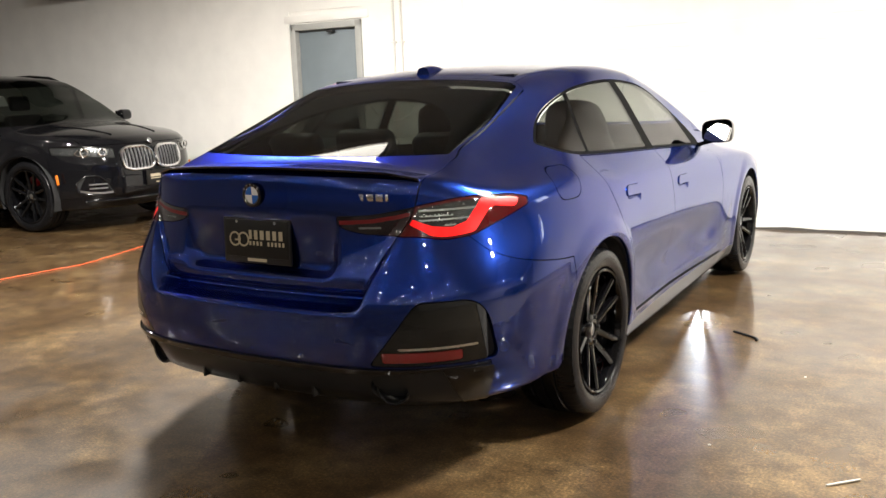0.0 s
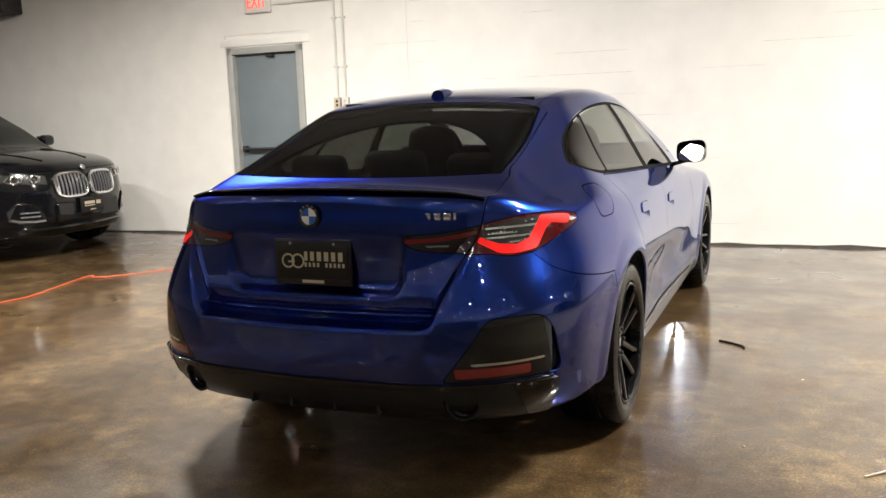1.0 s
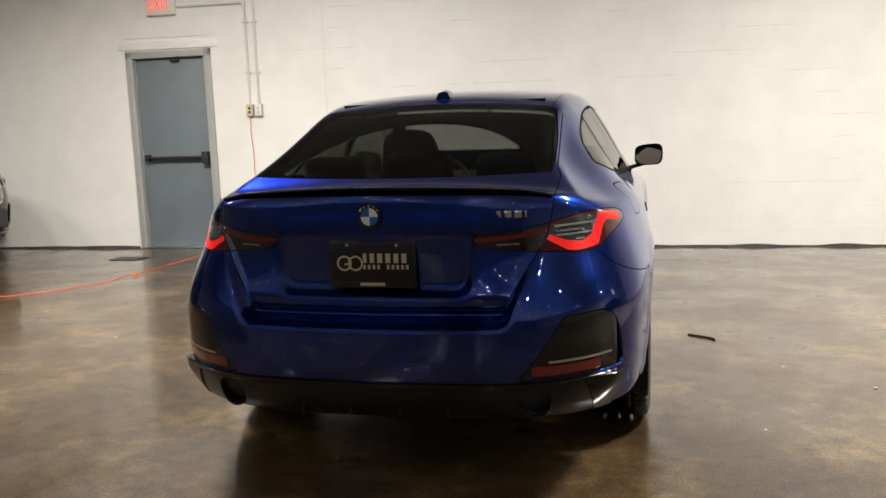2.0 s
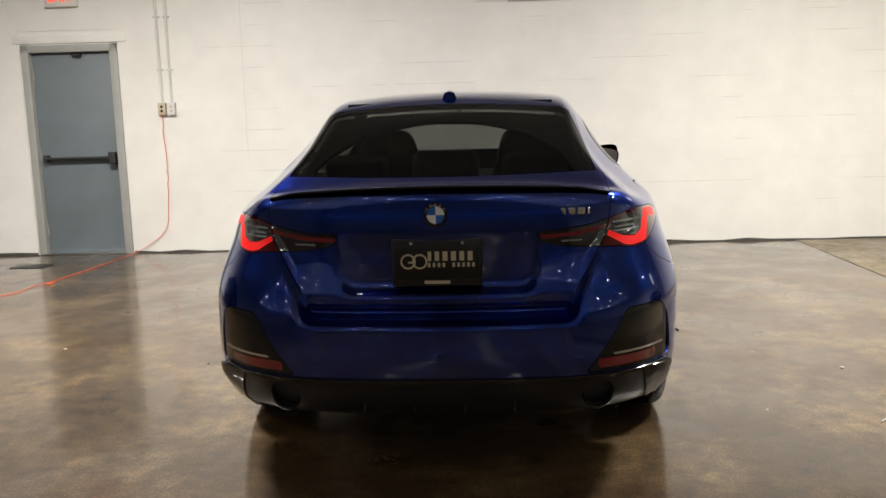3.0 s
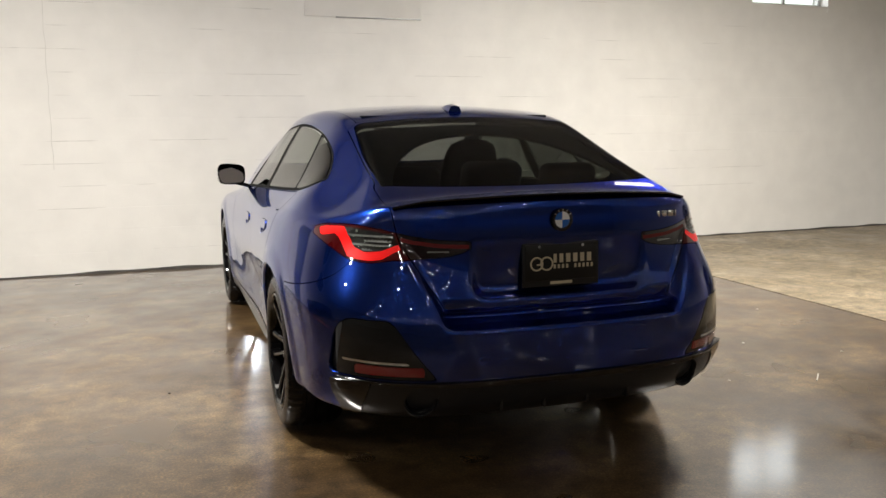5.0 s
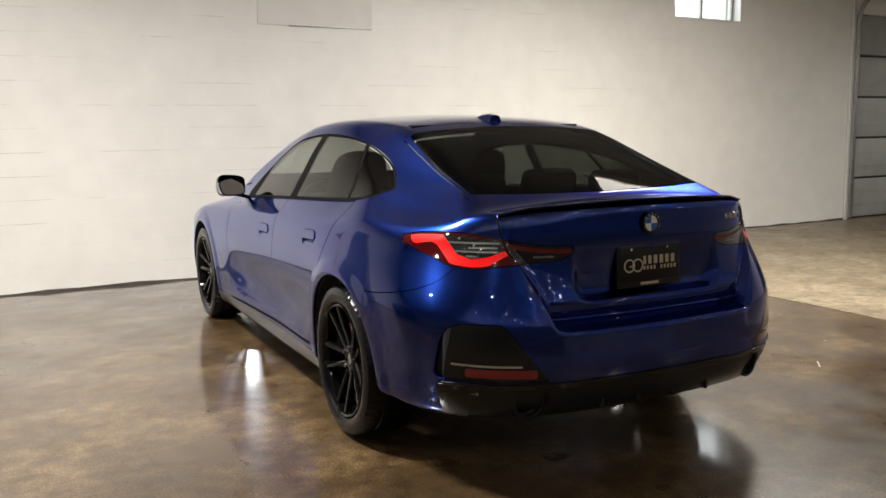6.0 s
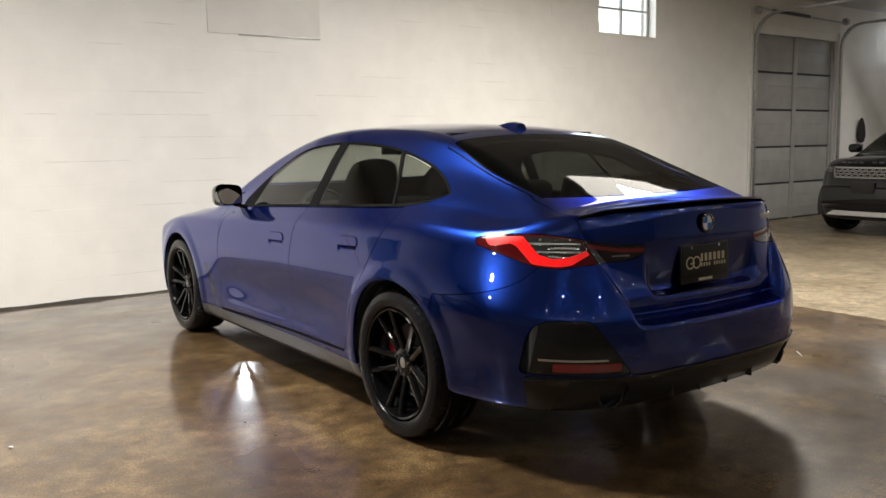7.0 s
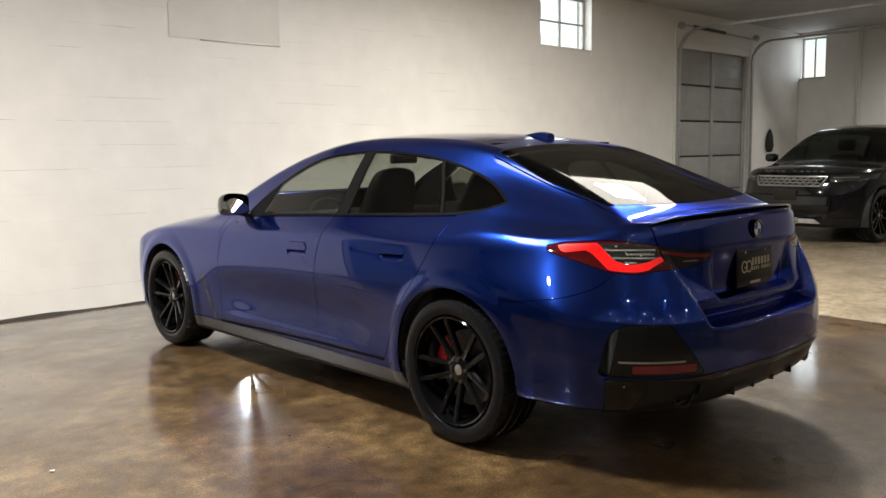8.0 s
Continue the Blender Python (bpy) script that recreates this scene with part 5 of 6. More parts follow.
    for x in (-0.36, 0.36):
        s = new("front_seat")
        s.parent, s.matrix_local = thing_ob, pose(x, cowl - 1.15, 0.48)
        part("backrest", rounded((-0.25, -0.06, 0), (0.25, 0.06, 0.62), 0.055, pose(0, -0.05, 0.1, 18)), SEAT, s, "", 60)
        part("headrest", rounded((-0.13, -0.05, 0), (0.13, 0.05, 0.18), 0.04, pose(0, -0.26, 0.74, 10)), SEAT, s, "", 60)
    part("dashboard", rounded((-0.72, cowl - 0.45, 0.7), (0.72, cowl - 0.05, k["belt"] - 0.02), 0.06), DARK_TRIM, thing_ob, "", 60)
    part("cabin_floor", boxed((-0.8, -k["length"] + 0.4, 0.26), (0.8, cowl, 0.30)), DARK_TRIM, thing_ob)


def on_nose(x, z, k, push=0.0):
    """A place on the front of the body."""
    spec = suv_spec(k)
    return float(spec["front"](np.array([[abs(x)]]), np.array([[z]]))[0, 0]) + push


def kidney_suv(place):
    k = dict(bonnet_low=0.865, trim=BLACK_PAINT, half=0.945, length=4.70, height=1.632, belt=1.05, cowl=-1.12, brow=-1.98, axles=(-0.87, -3.734),
             top=spline((-4.75, 1.27), (-4.5, 1.49), (-3.9, 1.60), (-2.7, 1.642), (-2.1, 1.597), (-1.6, 1.36), (-1.12, 1.085), (-0.6, 1.03), (-0.2, 0.943), (0.05, 0.82)),
             headlight=lambda p: top_of(np.abs(np.abs(p[:, 0]) - 0.66) - 0.21, np.abs(p[:, 2] - 0.795 - 0.10 * (np.abs(p[:, 0]) - 0.6)) - 0.048 + 0.06 * np.maximum(0, np.abs(p[:, 0]) - 0.66), -0.9 - p[:, 1]))
    s = thing("suv", "gloss black family SUV with double oval grille and chrome slats", "car", place)
    suv_base(s, k)
    for side in (-1, 1):
        # the oval grille frame and its upright slats
        ring, n = [], 36
        cx, cz = side * 0.207, 0.715
        g = new("grille")
        g.parent = s
        tagged(g, "chrome-framed oval grille with upright slats")
        for i in range(n):
            a = 2 * math.pi * i / n
            c, q = math.cos(a), math.sin(a)
            x = cx + math.copysign(abs(c) ** 0.6, c) * 0.185 + side * 0.01 * q
            z = cz + math.copysign(abs(q) ** 0.6, q) * 0.116
            ring.append((x, on_nose(x, z, k, 0.012), z))
        part("grille_frame", tubed(ring, 0.015, 8, True), CHROME, g, "chrome grille frame")
        back = bmesh.new()
        back.faces.new([back.verts.new((x, y - 0.008, z)) for x, y, z in ring])
        part("grille_back", back, DARK_TRIM, g)
        for i in range(8):
            x = cx - 0.150 + 0.300 * i / 7
            h = 0.105 if 0 < i < 7 else 0.085
            part("slat", sweep([((x, on_nose(x, z, k, 0.006), z), (1, 0, 0), (0, 1, 0)) for z in (cz - h, cz - h / 2, cz, cz + h / 2, cz + h)], [(-0.007, 0), (-0.003, 0.016), (0.003, 0.016), (0.007, 0)]), ALUMINIUM, g)
        # lamp cores, corner vents, amber marker
        for x in (0.56, 0.70):
            y = on_nose(x, 0.79, k, 0.004)
            part("lamp_core", ring_mesh(0.044, 0.030, 0.012, pose(side * x, y, 0.797, 90, 0, 180 - side * 25), 24), CHROME, s, "bright lamp ring")
        for lo, hi in ((0.50, 0.60), (0.64, 0.76)):
            bow = [(lo, 0.822), (lo + 0.02, 0.772), (hi - 0.02, 0.766), (hi, 0.790), (hi - 0.03, 0.826)]
            part("light_bow", tubed([(side * x, on_nose(x, z, k, 0.006), z) for x, z in bow], 0.0065, 8), CHROME, s, "bright bow of the headlight")
        part("lamp_brow", tubed([(side * x, on_nose(x, z, k, 0.004), z) for x, z in ((0.47, 0.836), (0.60, 0.848), (0.74, 0.860), (0.82, 0.866))], 0.006, 8), BLACK_GLOSS, s, "gloss black brow over the headlight")
        mouth = [(0.50, 0.385), (0.54, 0.47), (0.62, 0.56), (0.72, 0.575), (0.78, 0.50), (0.77, 0.405), (0.65, 0.372)]
        part("intake_rim", tubed([(side * x, on_nose(x, z, k, 0.010), z) for x, z in mouth], 0.011, 8, True), BLACK_GLOSS, s, "gloss black rim of the corner intake")
        hole = bmesh.new()
        hole.faces.new([hole.verts.new((side * x, on_nose(x, z, k, 0.004), z)) for x, z in mouth])
        part("intake_back", hole, DARK_TRIM, s, "dark corner intake")
        part("vent_strip", sweep([((side * x, on_nose(x, z, k, 0.008), z), (0, 0, 1), (0, 1, 0)) for x, z in ((0.52, 0.395), (0.60, 0.39), (0.70, 0.40), (0.76, 0.42))], [(-0.010, 0), (-0.008, 0.012), (0.008, 0.012), (0.010, 0)]), ALUMINIUM, s, "silver bumper vent strip")
        for z in (0.44, 0.48):
            part("vent_slat", sweep([((side * x, on_nose(x, z, k, 0.004), z), (0, 0, 1), (0, 1, 0)) for x in (0.56, 0.63, 0.70)], [(-0.007, 0), (-0.005, 0.008), (0.005, 0.008), (0.007, 0)]), ALUMINIUM, s)
        part("marker", rounded((-0.006, -0.016, -0.05), (0.006, 0.016, 0.05), 0.005, pose(side * 0.912, -0.40, 0.545, 8)), ORANGE_LENS, s, "amber side marker")
    part("intake", rounded((-0.42, -0.08, 0.36), (0.42, -0.012, 0.55), 0.02), BLACK_PAINT, s, "black lower intake")
    part("front_lip", tubed([(x, on_nose(x, 0.30, k, 0.012), 0.305) for x in (-0.72, -0.5, -0.25, 0, 0.25, 0.5, 0.72)], 0.018, 8), BLACK_GLOSS, s, "gloss black lip under the bumper")
    for x in (-0.42, 0.42):
        part("bonnet_crease", tubed([(x * (1 - 0.10 * q), y, 0.0045 + float(k["top"](y)) - 0.10 * (x * (1 - 0.10 * q)) ** 2) for q, y in ((0, -1.0), (1, -0.75), (2, -0.5), (3, -0.28))], 0.007, 8), BLACK_PAINT, s, "raised bonnet crease")
    part("badge", lathe([(0, 0.0), (0.006, 0.024), (0, 0.030)], 24, "z"), ALUMINIUM, s, "small round badge").data.transform(pose(0, on_nose(0, 0.872, k, 0.008), 0.880, 60, 0, 180))
    plate = part("plate", rounded((-0.155, 0.0, 0.425), (0.155, 0.016, 0.575), 0.004, pose(0, 0.012, 0)), PLATE_BLACK, s, "black printed dealer plate")
    for x0_, x1_, z0_, z1_ in ((-0.11, -0.05, 0.497, 0.535), (-0.03, 0.11, 0.505, 0.535), (-0.03, 0.11, 0.485, 0.494), (-0.04, 0.04, 0.443, 0.453)):
        part("print_bar", boxed((x0_, 0.026, z0_), (x1_, 0.0305, z1_)), PLATE_GOLD, plate)
    for side in (-1, 1):
        rail = [(side * 0.60, y, float(k["top"](y)) - 0.07 * 0.36 + lift) for y, lift in ((-4.0, -0.01), (-3.85, 0.012), (-3.2, 0.016), (-2.6, 0.016), (-2.25, 0.010), (-2.1, -0.02))]
        part("roof_rail", tubed(rail, 0.016, 8), BLACK_GLOSS, s, "gloss black roof rail")
    part("sticker", boxed((-0.07, -0.002, -0.06), (0.07, 0.002, 0.06), 0, pose(0.52, -1.66, 1.335, 29)), LITTER, s, "white paper sticker in the windscreen")
    return s


def mesh_grille_suv(place):
    k = dict(bonnet_low=0.89, trim=BLACK_SATIN, half=0.95, length=4.37, height=1.605, belt=1.05, cowl=-1.02, brow=-1.93, axles=(-0.84, -3.52),
             top=spline((-4.42, 1.3), (-4.2, 1.47), (-3.6, 1.57), (-2.5, 1.615), (-2.05, 1.575), (-1.55, 1.36), (-1.02, 1.09), (-0.5, 1.045), (-0.15, 0.99), (0.05, 0.86)),
             headlight=lambda p: top_of(np.abs(np.abs(p[:, 0]) - 0.72) - 0.19, np.abs(p[:, 2] - 0.875 - 0.08 * (np.abs(p[:, 0]) - 0.6)) - 0.04, -0.9 - p[:, 1]))
    s = thing("suv", "gloss black compact SUV with silver mesh grille and skid plate", "car", place)
    suv_base(s, k)
    g = new("grille")
    g.parent = s
    tagged(g, "silver mesh grille")
    n, ring = 8, []
    for x, z in ((-0.50, 0.90), (0.50, 0.90), (0.44, 0.775), (-0.44, 0.775)):
        ring.append((x, z))
    outline = []
    for (xa, za), (xb, zb) in zip(ring, ring[1:] + ring[:1]):
        outline += [(xa + (xb - xa) * i / n, za + (zb - za) * i / n) for i in range(n)]
    pts = [(x, on_nose(x, z, k, 0.014), z) for x, z in outline]
    part("grille_frame", tubed(pts, 0.010, 6, True), ALUMINIUM, g)
    back = bmesh.new()
    back.faces.new([back.verts.new((x, y - 0.008, z)) for x, y, z in pts])
    part("grille_back", back, DARK_TRIM, g)
    mesh = bmesh.new()
    for row in range(3):
        z = 0.800 + 0.038 * row
        for i in range(10):
            x = -0.40 + 0.0889 * i + (0.044 if row % 2 else 0)
            if abs(x) < 0.46:
                cell = [(x + 0.040 * math.cos(a), z + 0.0185 * math.sin(a)) for a in (k2 * math.pi / 3 for k2 in range(6))]
                tube(mesh, [(cx, on_nose(cx, cz, k, 0.012), cz) for cx, cz in cell], 0.0055, 5, True)
    tagged(part("mesh", mesh, ALUMINIUM, g, "silver honeycomb mesh"), kind="stuff")
    for i in range(10):
        if i != 5:
            x = -0.40 + 0.089 * i
            part("name_bar", boxed((x - 0.026, -0.004, -0.012), (x + 0.026, 0.006, 0.012), 0, pose(x * 0, on_nose(x, 0.955, k, 0.0), 0.965, -50)), ALUMINIUM, s, "silver bonnet lettering bar")
    part("skid_plate", prism([(-0.50, 0.285), (0.50, 0.285), (0.40, 0.345), (-0.40, 0.345)], 0.04, pose(0, 0.02, 0, 90), 0.008), BRUSHED, s, "silver skid plate")
    part("intake", rounded((-0.60, -0.08, 0.42), (0.60, 0.006, 0.66), 0.03), BLACK_PAINT, s, "black lower intake")
    part("plate", rounded((-0.155, 0.0, 0.58), (0.155, 0.022, 0.72), 0.004), PLATE_BLACK, s, "dark blank plate")
    for side in (-1, 1):
        part("running_lamp", tubed([(side * x, on_nose(x, 0.885, k, 0.006), 0.885 + 0.03 * (x - 0.6)) for x in (0.56, 0.64, 0.72, 0.80)], 0.006, 8), CHROME, s)
    return s


kidney_suv(pose(-5.18, 3.16, 0, 0, 0, -87.1))
mesh_grille_suv(pose(7.82, 2.65, 0, 0, 0, 86.5))

# ---- fixtures on the walls ----
def on_wall(x, z, out=0.0):
    """A pose on the long wall whose x runs along it, y up and z out of it."""
    return pose(x, wall_y(x) - out, z, 90, 0, WALL_TURN)


def exit_door():
    d = structure(new("door_1"), "closed blue-grey steel exit door with push bar", "door")
    d.matrix_world = wall_pose(DOOR_W)
    w = DOOR_E - DOOR_W
    part("leaf", boxed((0.035, 0.05, 0.01), (w - 0.035, 0.095, DOOR_TOP - 0.035), 0.004), DOOR_GREY, d, "blue-grey painted steel leaf")
    bm = bmesh.new()
    for lo, hi in (((-0.04, -0.018, 0), (0.034, 0.13, DOOR_TOP + 0.035)), ((w - 0.034, -0.018, 0), (w + 0.04, 0.13, DOOR_TOP + 0.035)), ((-0.04, -0.018, DOOR_TOP - 0.034), (w + 0.04, 0.13, DOOR_TOP + 0.035))):
        box(bm, lo, hi, 0.004)
    part("door_frame", bm, FRAME_GREY, d, "pale painted steel door frame")
    part("lintel_patch", boxed((-0.12, -0.008, DOOR_TOP + 0.05), (w + 0.14, 0.05, DOOR_TOP + 0.13), 0.004), PAINT_WALL, d, "painted lintel over the door")
    bar = part("push_bar", rounded((0.11, -0.035, 0.952), (w - 0.06, 0.02, 0.978), 0.010), DARK_STEEL, d, "dark push bar")
    part("bar_end", rounded((w - 0.12, -0.05, 0.90), (w - 0.05, 0.05, 1.02), 0.012), DARK_STEEL, bar)
    part("bar_end", rounded((0.09, -0.03, 0.93), (0.13, 0.05, 1.0), 0.008), DARK_STEEL, bar)
    part("door_closer", rounded((w * 0.52, -0.01, DOOR_TOP - 0.075), (w * 0.62, 0.05, DOOR_TOP - 0.05), 0.006), DARK_STEEL, d)
    part("threshold", rounded((0.0, -0.02, 0.0), (w, 0.16, 0.014), 0.004), ALUMINIUM, d, "bright metal threshold")
    for z in (0.25, 1.0, 1.78):
        part("hinge", tubed([(0.038, 0.045, z - 0.05), (0.038, 0.045, z + 0.05)], 0.008), FRAME_GREY, d)


exit_door()


def exit_sign():
    s = thing("exit_sign", "white box sign with glowing red EXIT letters", "sign", on_wall(-3.93, 2.52, 0.0))
    part("housing", rounded((-0.16, -0.105, 0.0), (0.16, 0.105, 0.05), 0.012), SIGN_WHITE, s)
    lettering("EXIT", 0.19, 0.004, pose(0, 0, 0.052), SIGN_RED, "letters", s, 1.0, 0.24)


exit_sign()


def conduit(points, label):
    c = thing("conduit", label, "pipe", Matrix.Identity(4))
    part("pipe", tubed(points, 0.0125, 10), CONDUIT, c)
    x = points[-1][0]
    for z in (2.9, 2.3, 1.8):
        if points[-1][2] < z:
            part("strap", boxed((x - 0.03, wall_y(x) - 0.032, z - 0.008), (x + 0.03, wall_y(x) + 0.003, z + 0.008), 0.003), CONDUIT, c)


for x, z in ((-3.022, 1.47), (-2.928, 1.47)):
    y = wall_y(x) - 0.018
    conduit([(x, y, CEIL), (x, y, z)], "painted steel conduit running down the wall")
y = wall_y(-3.4) - 0.018
conduit([(-3.80, y, 2.495)] + [(-3.072 + 0.05 * math.sin(a), y, 2.445 + 0.05 * math.cos(a)) for a in (0, 0.4, 0.8, 1.2, 1.57)] + [(-3.022, y, 2.38)], "painted conduit feeding the exit sign")


def outlet(x, mat, label):
    o = thing("outlet_box", label, "outlet", on_wall(x, 1.425, 0.0), "outlets")
    part("box", rounded((-0.036, -0.058, 0.0), (0.036, 0.058, 0.045), 0.005), GALV, o)
    part("cover", rounded((-0.036, -0.058, 0.044), (0.036, 0.058, 0.051), 0.003), mat, o)
    for dy in (-0.02, 0.02):
        part("socket", lathe([(0.051, 0.0), (0.0535, 0.012), (0.051, 0.014)], 16, "z"), CREAM if mat is not CREAM else DARK_TRIM, o).data.transform(pose(0, dy, 0))


outlet(-3.022, CREAM, "tan socket box on the wall")
outlet(-2.928, SIGN_WHITE, "white socket box on the wall")


def wobble(points, amount, seed):
    """A hand-laid line through points, with small bends."""
    rnd = random.Random(seed)
    out = []
    for a, b in zip(points, points[1:]):
        a, b = Vector(a), Vector(b)
        n = max(2, int((b - a).length / 0.06))
        for i in range(n):
            out.append(a.lerp(b, i / n))
    out.append(Vector(points[-1]))
    for _ in range(3):
        out = [out[0]] + [(out[i - 1] + 2 * out[i] + out[i + 1]) / 4 for i in range(1, len(out) - 1)] + [out[-1]]
    return [p + Vector((rnd.uniform(-amount, amount), rnd.uniform(-amount, amount), 0)) if 0 < i < len(out) - 1 else p for i, p in enumerate(out)]


def lay(name, points, radius, mat, label, category, amount=0.006, seed=1):
    ob = part(name, tubed(wobble(points, amount, seed), radius, 8), mat, None, "", 80)
    return tagged(ob, label, category)


wy = wall_y(-3.0)
lay("extension_cord", [(-4.10, -0.3, 0.006), (-4.05, 0.6, 0.006), (-4.00, 1.0, 0.006), (-3.94, 1.25, 0.006), (-3.99, 1.45, 0.006), (-4.12, 1.9, 0.006), (-4.17, 2.06, 0.006), (-4.06, 2.10, 0.012), (-4.10, 1.96, 0.018), (-3.98, 1.98, 0.012), (-3.91, 2.09, 0.006), (-3.70, 2.38, 0.006), (-3.52, 2.62, 0.006), (-3.56, 2.95, 0.006), (-3.44, 3.06, 0.012), (-3.40, 2.94, 0.012), (-3.50, 2.90, 0.008), (-3.47, 3.3, 0.006), (-3.44, 3.65, 0.006), (-3.41, 4.46, 0.006), (-3.38, wy - 0.03, 0.010), (-3.24, wy - 0.02, 0.10), (-3.05, wy - 0.018, 0.22), (-3.02, wy - 0.018, 0.75), (-3.03, wy - 0.02, 1.20), (-3.022, wy - 0.05, 1.40)], 0.0032, ORANGE, "orange extension cord lying loosely across the floor", "cord")
lay("black_cord", [(1.128, 1.336, 0.005), (1.20, 1.30, 0.007), (1.277, 1.237, 0.006), (1.26, 1.215, 0.005)], 0.006, DARK_TRIM, "short dark piece of hose on the floor", "hose", 0.002, 4)
lay("litter_strip", [(1.755, -0.31, 0.004), (1.80, -0.27, 0.006), (1.845, -0.22, 0.004)], 0.004, LITTER, "small white scrap strip on the floor", "litter", 0.002, 5)
rnd = random.Random(7)
for x, y, r in ((-2.305, 0.938, 0.010), (-1.35, 0.62, 0.007), (1.35, -0.15, 0.006), (1.9, 0.45, 0.009), (2.3, 0.1, 0.007), (1.55, 0.75, 0.006), (-2.9, -0.2, 0.008), (2.6, 1.2, 0.008)):
    bm = bmesh.new()
    bmesh.ops.create_icosphere(bm, subdivisions=1, radius=r)
    for v in bm.verts:
        v.co = Vector((v.co.x * rnd.uniform(0.7, 1.5), v.co.y * rnd.uniform(0.7, 1.5), v.co.z * 0.45 + r * 0.4))
    ob = tagged(part("crumb", bm, LITTER if rnd.random() < 0.6 else BASE_DIRT, None), "small crumb of debris on the floor", "debris", "floor debris")
    ob.matrix_world = pose(x, y, 0, 0, 0, rnd.uniform(0, 360))
ob = tagged(part("drain_cover", rounded((-0.16, -0.10, 0.0), (0.16, 0.10, 0.006), 0.002), DARK_STEEL), "dark steel floor cover plate", "drain")
ob.matrix_world = pose(-4.10, 3.85, 0)


def wall_panel():
    bm = boxed((0, -0.010, 0), (1.16, 0.02, 0.95), 0.003)
    p = part("access_panel", bm, PAINT_WALL, None)
    p.matrix_world = wall_pose(0.06, 2.35)
    tagged(p, "flat white painted panel fixed high on the wall", "panel")
    part("lower_edge", boxed((0.30, -0.014, -0.008), (1.16, 0.0, 0.004), 0.002), GALV, p)


wall_panel()


def steel_window(name, m, width, height, cols, rows):
    w = structure(new(name), "small steel-framed window, bright daylight behind it", "window")
    w.matrix_world = m
    bm = bmesh.new()
    for lo, hi in (((0, 0.12, 0), (0.035, 0.16, height)), ((width - 0.035, 0.12, 0), (width, 0.16, height)), ((0, 0.12, 0), (width, 0.16, 0.035)), ((0, 0.12, height - 0.035), (width, 0.16, height))):
        box(bm, lo, hi, 0.003)
    part("window_frame", bm, FRAME_GREY, w)
    for i in range(1, cols):
        x = width * i / cols
        part("glazing_bar", boxed((x - 0.014, 0.12, 0.03), (x + 0.014, 0.155, height - 0.03), 0.002), FRAME_GREY, w)
    for j in range(1, rows):
        z = height * j / rows
        part("glazing_bar", boxed((0.03, 0.122, z - 0.012), (width - 0.03, 0.153, z + 0.012), 0.002), FRAME_GREY, w)
    for i in range(cols):
        for j in range(rows):
            pane = part("pane", boxed((width * i / cols + 0.012, 0.136, height * j / rows + 0.012), (width * (i + 1) / cols - 0.012, 0.140, height * (j + 1) / rows - 0.012)), CLEAR, w)
            pane.visible_shadow = False
    part("window_sill", boxed((0.0, 0.0, -0.012), (width, 0.13, 0.006), 0.003), PAINT_WALL, w)


steel_window("window_1", wall_pose(WIN_W, WIN_LOW), WIN_E - WIN_W, WIN_TOP - WIN_LOW, 2, 2)
steel_window("window_2", pose(EAST, 4.92, 2.58, 0, 0, -90), 0.50, 0.78, 2, 1)


